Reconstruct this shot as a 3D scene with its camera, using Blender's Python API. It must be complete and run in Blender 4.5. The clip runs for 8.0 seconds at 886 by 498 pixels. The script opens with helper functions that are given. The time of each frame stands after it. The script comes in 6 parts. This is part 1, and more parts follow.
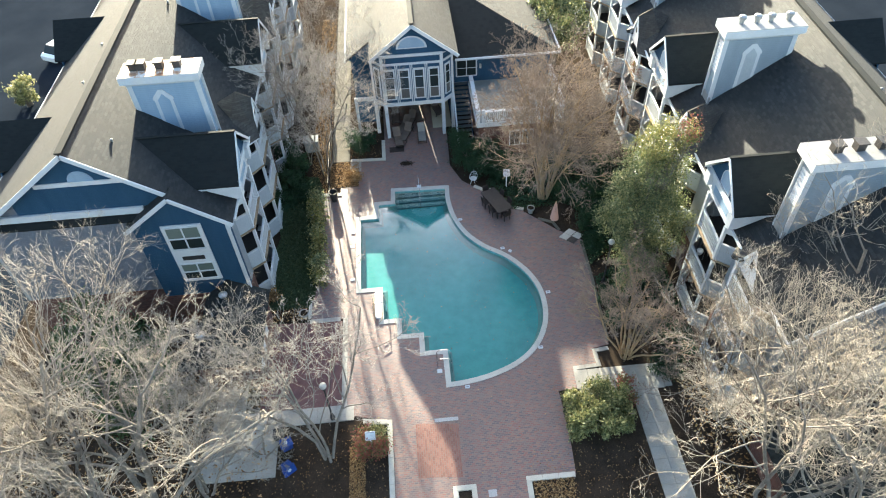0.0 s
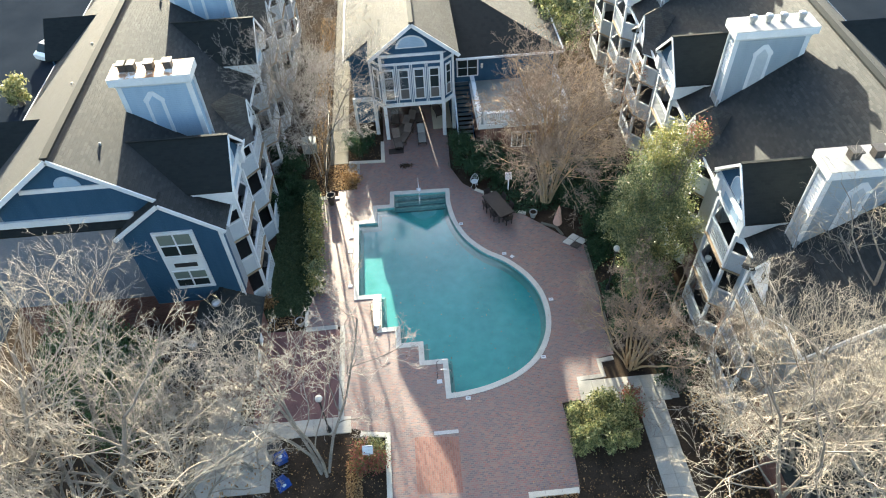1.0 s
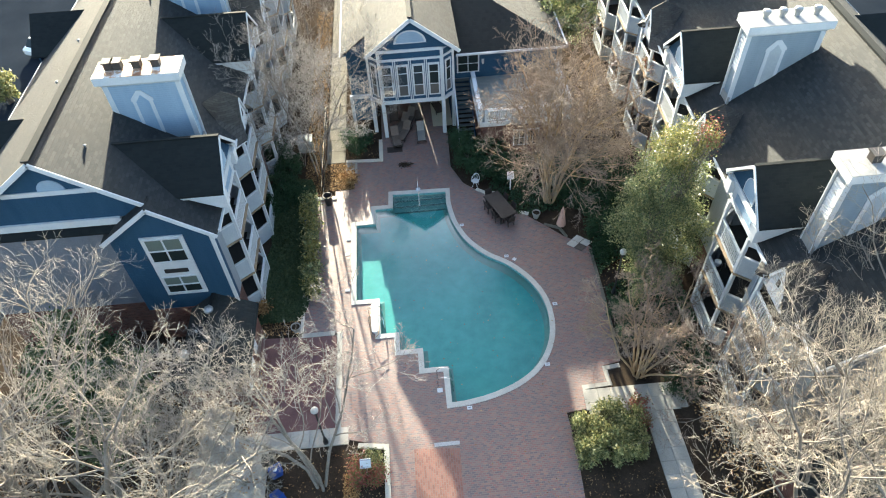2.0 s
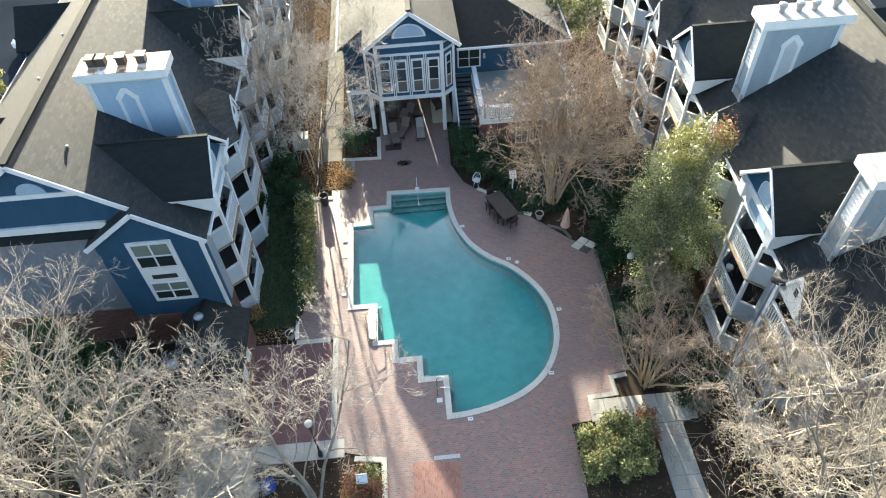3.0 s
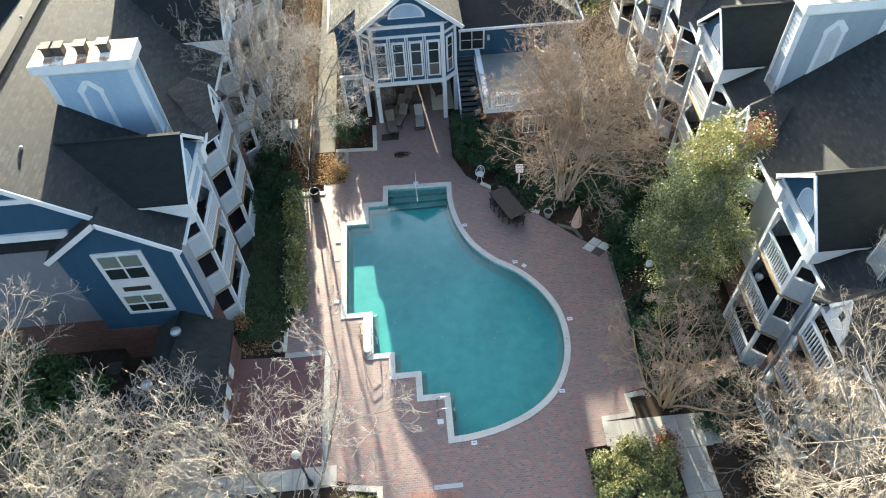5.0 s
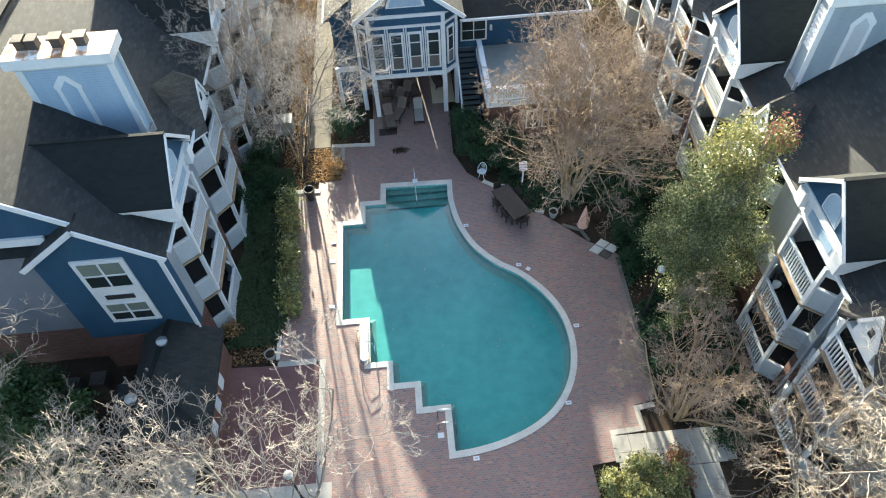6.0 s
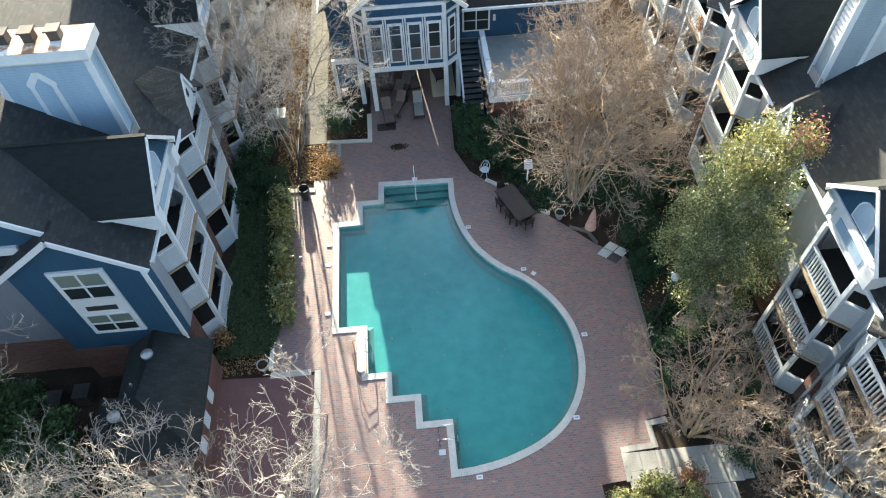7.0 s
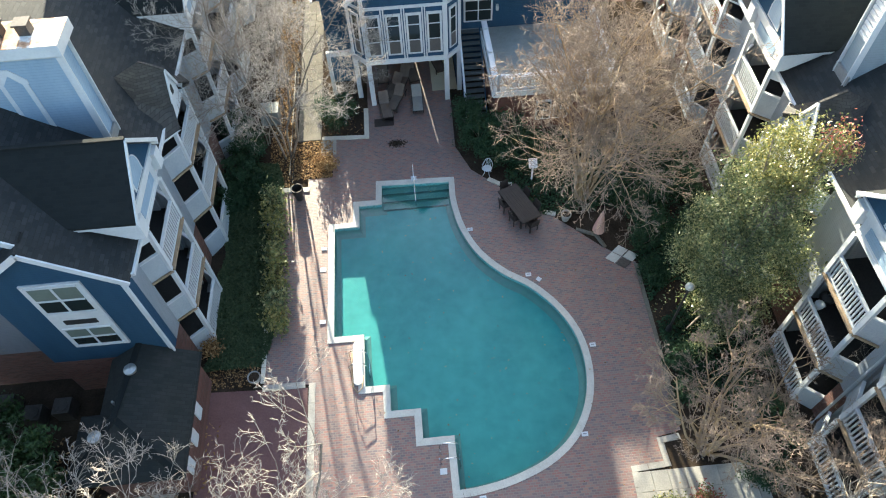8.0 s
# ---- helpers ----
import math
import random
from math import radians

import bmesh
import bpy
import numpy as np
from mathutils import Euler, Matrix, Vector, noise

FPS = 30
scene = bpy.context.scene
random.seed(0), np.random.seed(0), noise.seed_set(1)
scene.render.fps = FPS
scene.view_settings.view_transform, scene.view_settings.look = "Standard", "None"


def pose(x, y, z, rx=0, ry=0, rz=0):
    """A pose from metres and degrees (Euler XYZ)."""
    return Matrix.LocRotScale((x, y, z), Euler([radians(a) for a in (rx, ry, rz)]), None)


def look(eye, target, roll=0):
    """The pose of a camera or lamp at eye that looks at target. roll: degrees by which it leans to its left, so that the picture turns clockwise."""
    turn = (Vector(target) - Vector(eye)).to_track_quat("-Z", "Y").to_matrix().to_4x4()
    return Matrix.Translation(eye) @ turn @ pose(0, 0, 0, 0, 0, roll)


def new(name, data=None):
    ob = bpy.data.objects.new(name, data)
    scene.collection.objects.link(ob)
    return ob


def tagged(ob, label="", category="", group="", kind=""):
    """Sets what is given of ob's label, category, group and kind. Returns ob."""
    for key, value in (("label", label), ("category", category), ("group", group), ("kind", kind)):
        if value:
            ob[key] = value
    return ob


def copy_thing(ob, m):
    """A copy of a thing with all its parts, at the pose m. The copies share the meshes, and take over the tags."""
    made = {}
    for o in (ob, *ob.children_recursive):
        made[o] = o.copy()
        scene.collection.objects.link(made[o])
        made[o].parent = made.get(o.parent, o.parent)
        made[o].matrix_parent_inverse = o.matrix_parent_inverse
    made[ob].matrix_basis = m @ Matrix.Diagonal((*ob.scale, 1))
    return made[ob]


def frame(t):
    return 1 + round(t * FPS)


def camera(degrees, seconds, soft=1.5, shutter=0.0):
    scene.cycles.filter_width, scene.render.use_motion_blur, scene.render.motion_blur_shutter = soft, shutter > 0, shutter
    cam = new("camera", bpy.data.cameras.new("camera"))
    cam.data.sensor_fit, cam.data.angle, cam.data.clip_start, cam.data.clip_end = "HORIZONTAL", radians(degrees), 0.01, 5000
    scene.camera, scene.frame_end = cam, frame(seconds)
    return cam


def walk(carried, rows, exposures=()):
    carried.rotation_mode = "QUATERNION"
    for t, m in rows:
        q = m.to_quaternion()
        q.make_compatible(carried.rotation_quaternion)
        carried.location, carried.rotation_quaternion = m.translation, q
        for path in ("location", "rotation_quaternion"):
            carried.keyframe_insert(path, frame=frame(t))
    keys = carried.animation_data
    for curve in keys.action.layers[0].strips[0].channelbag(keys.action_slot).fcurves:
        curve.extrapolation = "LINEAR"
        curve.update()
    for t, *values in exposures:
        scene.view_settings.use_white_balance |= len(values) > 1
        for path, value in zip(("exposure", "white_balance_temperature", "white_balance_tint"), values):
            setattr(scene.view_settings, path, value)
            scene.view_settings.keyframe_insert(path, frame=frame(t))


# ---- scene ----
cam = camera(66.9, 8.0, soft=1.1)
PATH = [
    (0, (-0.911, 0.437, 31.821), (-0.843, 1.805, 30.364), -3.0),
    (0.5, (-0.852, 1.008, 31.624), (-0.785, 2.374, 30.165), -3.0),
    (1, (-0.792, 1.593, 31.372), (-0.727, 2.955, 29.908), -3.0),
    (1.5, (-0.762, 2.242, 31.114), (-0.697, 3.595, 29.643), -3.1),
    (3, (-0.59, 4.315, 30.187), (-0.53, 5.643, 28.694), -3.2),
    (3.5, (-0.555, 5.121, 29.893), (-0.496, 6.434, 28.385), -3.2),
    (4, (-0.527, 5.938, 29.58), (-0.469, 7.235, 28.059), -3.2),
    (4.5, (-0.453, 6.749, 29.26), (-0.398, 8.032, 27.727), -3.3),
    (6, (-0.427, 9.242, 28.169), (-0.371, 10.479, 26.598), -3.1),
    (6.5, (-0.418, 10.115, 27.803), (-0.362, 11.335, 26.219), -3.0),
    (7, (-0.421, 10.978, 27.412), (-0.365, 12.181, 25.815), -3.0),
    (7.5, (-0.459, 11.801, 27.016), (-0.4, 12.988, 25.407), -2.9),
    (8, (-0.472, 12.674, 26.643), (-0.411, 13.842, 25.021), -2.7),
]
walk(cam, [(t, look(eye, target, roll)) for t, eye, target, roll in PATH])

# ---- world, sun and exposure ----
SUN_EL, SUN_AZ = 13.5, 6.6          # degrees: height over the horizon, and how far it stands west of north (y)
world = bpy.data.worlds.new("winter_sky")
scene.world = world
world.use_nodes = True
wn = world.node_tree
sky = wn.nodes.new("ShaderNodeTexSky")
sky.sky_type = "NISHITA"
sky.sun_disc = False
sky.sun_elevation = radians(SUN_EL)
sky.sun_rotation = radians(-SUN_AZ)
sky.air_density, sky.dust_density, sky.ozone_density = 1.0, 2.5, 1.0
wn.links.new(sky.outputs["Color"], wn.nodes["Background"].inputs["Color"])
wn.nodes["Background"].inputs["Strength"].default_value = 0.075
sun = new("sun", bpy.data.lights.new("sun", "SUN"))
sun.data.energy, sun.data.angle, sun.data.color = 3.6, radians(0.6), (1.0, 0.91, 0.70)
sun.matrix_world = look((-100 * math.sin(radians(SUN_AZ)), 100 * math.cos(radians(SUN_AZ)), 100 * math.tan(radians(SUN_EL))), (0, 0, 0))
scene.view_settings.exposure = 3.47
scene.view_settings.use_white_balance = True
scene.view_settings.white_balance_temperature = 6330
scene.view_settings.white_balance_tint = 7

# ---- materials ----
def nodes_of(name):
    m = bpy.data.materials.new(name)
    m.use_nodes = True
    t = m.node_tree
    return m, t, t.nodes["Principled BSDF"]


def node(t, kind, **inputs):
    n = t.nodes.new(kind)
    for k, v in inputs.items():
        n.inputs[k.replace("_", " ")].default_value = v
    return n


def coords(t, obj=True):
    c = t.nodes.new("ShaderNodeTexCoord")
    return c.outputs["Object" if obj else "Generated"]


def ramp(t, source, stops):
    r = t.nodes.new("ShaderNodeValToRGB")
    el = r.color_ramp.elements
    while len(el) < len(stops):
        el.new(0.5)
    for e, (p, c) in zip(el, stops):
        e.position, e.color = p, (*c, 1) if len(c) == 3 else c
    t.links.new(source, r.inputs["Fac"])
    return r.outputs["Color"]


def mixed(t, a, b, fac, mode="MIX"):
    m = t.nodes.new("ShaderNodeMix")
    m.data_type, m.blend_type = "RGBA", mode
    for socket, value in ((m.inputs[0], fac), (m.inputs[6], a), (m.inputs[7], b)):
        if isinstance(value, bpy.types.NodeSocket):
            t.links.new(value, socket)
        elif isinstance(value, tuple):
            socket.default_value = (*value, 1)[:4]
        else:
            socket.default_value = value
    return m.outputs[2]


def noise_tex(t, vec, scale, detail=4.0, rough=0.6):
    n = node(t, "ShaderNodeTexNoise", Scale=scale, Detail=detail, Roughness=rough)
    t.links.new(vec, n.inputs["Vector"])
    return n.outputs["Fac"]


def bumped(t, bsdf, height, strength, distance=0.02):
    b = node(t, "ShaderNodeBump", Strength=strength, Distance=distance)
    t.links.new(height, b.inputs["Height"])
    t.links.new(b.outputs["Normal"], bsdf.inputs["Normal"])


def plain(name, dark, light, rough=0.8, metal=0.0, big=0.7, fine=14.0, bump=0.15, spec=0.3):
    """A surface that varies between two colours at two scales."""
    m, t, p = nodes_of(name)
    v = coords(t)
    a, b = noise_tex(t, v, big, 5), noise_tex(t, v, fine, 3)
    f = mixed(t, a, b, 0.45)
    col = ramp(t, f, [(0.32, dark), (0.68, light)])
    t.links.new(col, p.inputs["Base Color"])
    p.inputs["Roughness"].default_value, p.inputs["Metallic"].default_value = rough, metal
    p.inputs["Specular IOR Level"].default_value = spec
    if bump:
        bumped(t, p, b, bump, 0.01)
    return m


def mapped(t, vec, swap, scale=(1, 1, 1)):
    """vec with its axes taken in the order swap, such as 'yzx'."""
    s = t.nodes.new("ShaderNodeSeparateXYZ")
    c = t.nodes.new("ShaderNodeCombineXYZ")
    t.links.new(vec, s.inputs[0])
    for i, ax in enumerate(swap):
        mul = node(t, "ShaderNodeMath")
        mul.operation = "MULTIPLY"
        mul.inputs[1].default_value = scale[i]
        t.links.new(s.outputs["xyz".index(ax)], mul.inputs[0])
        t.links.new(mul.outputs[0], c.inputs[i])
    return c.outputs[0]


def laid(name, swap, width, height, cols, mortar, joint=0.012, rough=0.85, bump=0.5, scale=(1, 1, 1), stain=0.35, offset=0.5, dirt=(0.05, 0.045, 0.04), spec=0.35, runs=None):
    """Bricks, pavers or shingles in courses, with stains over them."""
    m, t, p = nodes_of(name)
    v = coords(t)
    b = node(t, "ShaderNodeTexBrick", Scale=1.0, Mortar_Size=joint, Mortar_Smooth=0.2, Bias=0.0, Brick_Width=width, Row_Height=height)
    b.offset = offset
    b.inputs["Color1"].default_value = (0, 0, 0, 1)
    b.inputs["Color2"].default_value = (1, 1, 1, 1)
    b.inputs["Mortar"].default_value = (0.5, 0.5, 0.5, 1)
    t.links.new(mapped(t, v, swap, scale), b.inputs["Vector"])
    grain = noise_tex(t, v, 30, 3)
    f = mixed(t, b.outputs["Color"], grain, 0.25)
    n = len(cols)
    col = ramp(t, f, [(0.15 + 0.7 * i / (n - 1), c) for i, c in enumerate(cols)])
    col = mixed(t, col, mortar, b.outputs["Fac"])
    big = noise_tex(t, v, 0.45, 6, 0.65)
    col = mixed(t, col, dirt, ramp(t, big, [(0.45, (0, 0, 0)), (0.8, (stain,) * 3)]))
    if runs:
        # streaks down the slope: grazing sun on an uneven roof, put into the colour
        sun_streak = noise_tex(t, mapped(t, v, "yzx", (1.0, 0.12, 0.12)), 1.1, 5, 0.6)
        col = mixed(t, col, runs, ramp(t, sun_streak, [(0.42, (0, 0, 0)), (0.66, (0.55,) * 3)]))
    t.links.new(col, p.inputs["Base Color"])
    p.inputs["Roughness"].default_value = rough
    p.inputs["Specular IOR Level"].default_value = spec
    inv = mixed(t, (1, 1, 1), grain, 0.2)
    h = mixed(t, inv, (0, 0, 0), b.outputs["Fac"])
    bumped(t, p, h, bump, 0.012)
    return m


def siding(name, dark, light, rough=0.75, lap=0.115):
    """Lapped boards: a saw-tooth of relief up the wall, weathered in two scales."""
    m, t, p = nodes_of(name)
    v = coords(t)
    s = t.nodes.new("ShaderNodeSeparateXYZ")
    t.links.new(v, s.inputs[0])
    d = node(t, "ShaderNodeMath")
    d.operation = "DIVIDE"
    d.inputs[1].default_value = lap
    t.links.new(s.outputs[2], d.inputs[0])
    fr = node(t, "ShaderNodeMath")
    fr.operation = "FRACT"
    t.links.new(d.outputs[0], fr.inputs[0])
    streak = noise_tex(t, mapped(t, v, "xyz", (1, 1, 0.15)), 2.2, 5)
    fine = noise_tex(t, v, 22, 3)
    col = ramp(t, mixed(t, streak, fine, 0.35), [(0.3, dark), (0.7, light)])
    # the shade at each lap is drawn into the colour as a dark line
    lap_shade = ramp(t, fr.outputs[0], [(0.0, (0.45,) * 3), (0.12, (1, 1, 1)), (1.0, (1, 1, 1))])
    col = mixed(t, col, lap_shade, 0.55, "MULTIPLY")
    t.links.new(col, p.inputs["Base Color"])
    p.inputs["Roughness"].default_value = rough
    p.inputs["Specular IOR Level"].default_value = 0.15
    bumped(t, p, fr.outputs[0], 0.6, 0.02)
    return m


def leafy(name, cols, rough=0.45, through_light=0.25, spec=0.4):
    """Leaves: each island its own tone, lit a little through."""
    m, t, p = nodes_of(name)
    g = t.nodes.new("ShaderNodeNewGeometry")
    n = len(cols)
    col = ramp(t, g.outputs["Random Per Island"], [(i / (n - 1), c) for i, c in enumerate(cols)])
    t.links.new(col, p.inputs["Base Color"])
    p.inputs["Roughness"].default_value = rough
    p.inputs["Specular IOR Level"].default_value = spec
    tr = t.nodes.new("ShaderNodeBsdfTranslucent")
    t.links.new(col, tr.inputs["Color"])
    mx = t.nodes.new("ShaderNodeMixShader")
    mx.inputs[0].default_value = through_light
    t.links.new(p.outputs[0], mx.inputs[1])
    t.links.new(tr.outputs[0], mx.inputs[2])
    t.links.new(mx.outputs[0], t.nodes["Material Output"].inputs["Surface"])
    return m


def glazing(name, tint=(0.018, 0.024, 0.024)):
    m, t, p = nodes_of(name)
    p.inputs["Base Color"].default_value = (*tint, 1)
    p.inputs["Roughness"].default_value = 0.05
    p.inputs["Specular IOR Level"].default_value = 0.22
    v = coords(t)
    bumped(t, p, noise_tex(t, v, 1.3, 2), 0.05, 0.02)
    return m


def water_mat():
    """Clear pool water: it tints what light goes down and comes up, and mirrors the sky at grazing angles."""
    m, t, p = nodes_of("pool_water")
    out = [n for n in t.nodes if n.type == "OUTPUT_MATERIAL"][0]
    t.nodes.remove(p)
    clear = node(t, "ShaderNodeBsdfTransparent", Color=(0.71, 0.952, 0.94, 1))
    gloss = node(t, "ShaderNodeBsdfGlossy", Roughness=0.03)
    rim = node(t, "ShaderNodeFresnel", IOR=1.33)
    ripple = node(t, "ShaderNodeBump", Strength=0.12, Distance=0.02)
    t.links.new(noise_tex(t, coords(t), 2.2, 3), ripple.inputs["Height"])
    for n in (gloss, rim):
        t.links.new(ripple.outputs["Normal"], n.inputs["Normal"])
    mix = t.nodes.new("ShaderNodeMixShader")
    t.links.new(rim.outputs["Fac"], mix.inputs["Fac"])
    t.links.new(clear.outputs["BSDF"], mix.inputs[1])
    t.links.new(gloss.outputs["BSDF"], mix.inputs[2])
    t.links.new(mix.outputs["Shader"], out.inputs["Surface"])
    return m


M_PAVER = laid("brick_pavers", "xyz", 0.20, 0.10, [(0.110, 0.085, 0.091), (0.154, 0.097, 0.092), (0.216, 0.093, 0.077), (0.144, 0.111, 0.110), (0.230, 0.123, 0.098)], (0.180, 0.148, 0.125), 0.012, 0.6, stain=0.6, dirt=(0.117, 0.101, 0.107), spec=0.45, bump=0.4)
M_PAVER_RED = laid("red_pavers", "yxz", 0.22, 0.11, [(0.185, 0.088, 0.068), (0.225, 0.104, 0.078), (0.25, 0.122, 0.092)], (0.19, 0.135, 0.118), 0.012, stain=0.3)
M_PATIO = plain("painted_patio", (0.09, 0.045, 0.045), (0.15, 0.08, 0.075), 0.8, big=0.9)
M_BRICKWALL = laid("house_brick", "yzx", 0.22, 0.076, [(0.075, 0.028, 0.022), (0.115, 0.045, 0.035), (0.14, 0.06, 0.046)], (0.11, 0.085, 0.072), 0.010, bump=0.4)
M_BRICKWALL_S = laid("house_brick_end", "xzy", 0.22, 0.076, [(0.075, 0.028, 0.022), (0.115, 0.045, 0.035), (0.14, 0.06, 0.046)], (0.11, 0.085, 0.072), 0.010, bump=0.4)
SHINGLE = [(0.0108, 0.0134, 0.0156), (0.0174, 0.0202, 0.0224), (0.0300, 0.0330, 0.0346), (0.0140, 0.0170, 0.0193)]
# same shingles made darker: the shade on dormers and the south slope is painted
SHINGLE_SHADED = [(0.0062, 0.0086, 0.0092), (0.0080, 0.0106, 0.0111), (0.0105, 0.0129, 0.0131), (0.0071, 0.0097, 0.0103)]
M_SHINGLE = laid("asphalt_shingles", "yzx", 0.32, 0.15, SHINGLE, (0.013, 0.0135, 0.014), 0.012, 0.78, 1.0, (1, 1.68, 1), 0.5, dirt=(0.022, 0.0225, 0.0225), spec=0.32, runs=(0.0165, 0.0168, 0.0165))
M_SHINGLE_X = laid("asphalt_shingles_shaded", "xzy", 0.30, 0.14, SHINGLE_SHADED, (0.010, 0.0115, 0.012), 0.008, 0.85, 0.3, (1, 1.45, 1), 0.5, dirt=(0.015, 0.018, 0.018), spec=0.2)
M_SHINGLE_BROWN = laid("browned_shingles", "xzy", 0.30, 0.14, [(0.040, 0.037, 0.0335), (0.050, 0.0465, 0.042), (0.062, 0.0575, 0.052)], (0.020, 0.019, 0.018), 0.008, 0.85, 0.3, (1, 1.45, 1), 0.5, dirt=(0.022, 0.022, 0.022), spec=0.3)
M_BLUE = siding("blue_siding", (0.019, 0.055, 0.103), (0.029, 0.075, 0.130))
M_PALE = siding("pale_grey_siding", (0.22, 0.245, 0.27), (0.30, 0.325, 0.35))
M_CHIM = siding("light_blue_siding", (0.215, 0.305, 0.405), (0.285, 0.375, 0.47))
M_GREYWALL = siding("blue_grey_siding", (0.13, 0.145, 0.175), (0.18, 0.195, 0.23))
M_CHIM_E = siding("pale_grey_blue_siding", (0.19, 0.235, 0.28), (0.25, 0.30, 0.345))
M_PANEL = plain("pale_panel_paint", (0.29, 0.32, 0.345), (0.38, 0.41, 0.435), 0.75, big=1.2, bump=0.05, spec=0.15)
M_WHITE = plain("white_trim_paint", (0.43, 0.45, 0.475), (0.54, 0.56, 0.575), 0.75, big=1.2, bump=0.05, spec=0.15)
M_CAP = plain("chimney_cap_metal", (0.19, 0.19, 0.187), (0.27, 0.27, 0.267), 0.45, big=1.6, bump=0.05)
def rusted(name):
    """White-painted sheet metal with rust stains of a clear edge."""
    m, t, p = nodes_of(name)
    v = coords(t)
    spots = noise_tex(t, v, 1.5, 6, 0.7)
    col = ramp(t, spots, [(0.43, (0.60, 0.585, 0.56)), (0.49, (0.42, 0.25, 0.15)), (0.60, (0.20, 0.085, 0.04))])
    t.links.new(col, p.inputs["Base Color"])
    p.inputs["Roughness"].default_value = 0.7
    bumped(t, p, spots, 0.1, 0.01)
    return m


M_RUST = rusted("rusty_cap_metal")
M_FLUE = plain("dark_flue_metal", (0.03, 0.028, 0.026), (0.09, 0.08, 0.075), 0.5, 0.4, bump=0.05)
M_GALV = plain("galvanised_metal", (0.26, 0.27, 0.27), (0.42, 0.43, 0.43), 0.4, 0.7, bump=0.05)
M_STEEL = plain("stainless_steel", (0.6, 0.6, 0.6), (0.75, 0.75, 0.75), 0.18, 1.0, bump=0)
M_CONC = plain("pale_concrete", (0.21, 0.20, 0.18), (0.35, 0.335, 0.305), 0.85, big=0.9, fine=18)
M_WALK = plain("weathered_walk", (0.095, 0.087, 0.072), (0.17, 0.157, 0.132), 0.9, big=0.9, fine=14, spec=0.05)
M_COPING = plain("coping_stone", (0.34, 0.33, 0.30), (0.49, 0.48, 0.44), 0.8, big=1.8, fine=20)
M_STONE = plain("edging_stone", (0.36, 0.34, 0.29), (0.54, 0.51, 0.44), 0.85, big=1.5, fine=16)
M_ASPHALT = plain("asphalt", (0.011, 0.0148, 0.021), (0.021, 0.0265, 0.035), 0.95, big=0.25, fine=25, spec=0.0)
M_SOIL = plain("mulch_and_soil", (0.014, 0.011, 0.009), (0.058, 0.043, 0.031), 0.95, big=0.8, fine=16, bump=0.8, spec=0.0)
M_PLASTER = plain("pool_plaster", (0.032, 0.180, 0.186), (0.078, 0.280, 0.270), 0.7, big=0.28, fine=1.6)
M_BASINWALL = plain("pool_step_plaster", (0.085, 0.155, 0.142), (0.125, 0.205, 0.19), 0.7, big=0.6, fine=4)
M_TILE = laid("pool_tile_band", "xzy", 0.15, 0.15, [(0.05, 0.20, 0.21), (0.08, 0.28, 0.28), (0.12, 0.33, 0.33)], (0.3, 0.4, 0.4), 0.008, 0.3, 0.2)
M_NOSING = plain("dark_nosing_tile", (0.01, 0.03, 0.03), (0.03, 0.06, 0.058), 0.4, big=3, bump=0)
M_WATER = water_mat()
M_GLASS = glazing("window_glass")
M_DARK = plain("dark_interior", (0.012, 0.012, 0.013), (0.03, 0.03, 0.03), 0.9, bump=0)
M_SHADEDFLOOR = plain("shaded_balcony_floor", (0.02, 0.02, 0.02), (0.045, 0.042, 0.04), 0.9, bump=0)
M_BLIND = plain("window_blind", (0.09, 0.115, 0.10), (0.13, 0.155, 0.135), 0.7, bump=0)
M_CURTAIN = plain("drawn_lower_blind", (0.065, 0.062, 0.058), (0.095, 0.09, 0.085), 0.5, bump=0)
M_WOOD = plain("weathered_wood", (0.16, 0.11, 0.07), (0.36, 0.27, 0.18), 0.8, big=2, fine=18)
M_DECKBOARD = plain("grey_painted_deck", (0.155, 0.175, 0.172), (0.235, 0.255, 0.25), 0.75, big=1.2)
M_TREAD = plain("dark_stair_timber", (0.05, 0.06, 0.062), (0.095, 0.105, 0.105), 0.7, big=2, fine=18)
M_BARK = plain("grey_bark", (0.11, 0.095, 0.08), (0.24, 0.21, 0.18), 0.9, big=1.5, fine=12, bump=0.4)
M_TWIG = plain("pale_twigs", (0.150, 0.130, 0.110), (0.375, 0.332, 0.275), 0.85, big=0.6, fine=5, bump=0)
M_MYRTLE = plain("myrtle_bark", (0.21, 0.145, 0.085), (0.39, 0.28, 0.165), 0.75, big=1.5, fine=8, bump=0.2)
M_LANETWIG = plain("silvery_twigs", (0.165, 0.143, 0.124), (0.38, 0.338, 0.30), 0.85, big=0.6, fine=5, bump=0)
M_MTWIG = plain("myrtle_twigs", (0.118, 0.088, 0.070), (0.30, 0.232, 0.180), 0.85, big=0.6, fine=5, bump=0)
M_HOLLY = leafy("holly_leaves", [(0.048, 0.076, 0.034), (0.102, 0.134, 0.060), (0.198, 0.220, 0.102), (0.385, 0.365, 0.175)], 0.36, 0.38, 0.5)
M_YELLOW = leafy("yellowing_leaves", [(0.06, 0.08, 0.03), (0.12, 0.135, 0.045), (0.21, 0.20, 0.065), (0.31, 0.27, 0.10)], 0.35, 0.28)
M_RED = leafy("red_leaves", [(0.07, 0.10, 0.035), (0.15, 0.14, 0.045), (0.27, 0.07, 0.06), (0.20, 0.07, 0.055)], 0.5, 0.3)
M_DKGREEN = leafy("dark_evergreen_leaves", [(0.018, 0.040, 0.021), (0.029, 0.062, 0.031), (0.044, 0.082, 0.038)], 0.75, 0.2, 0.2)
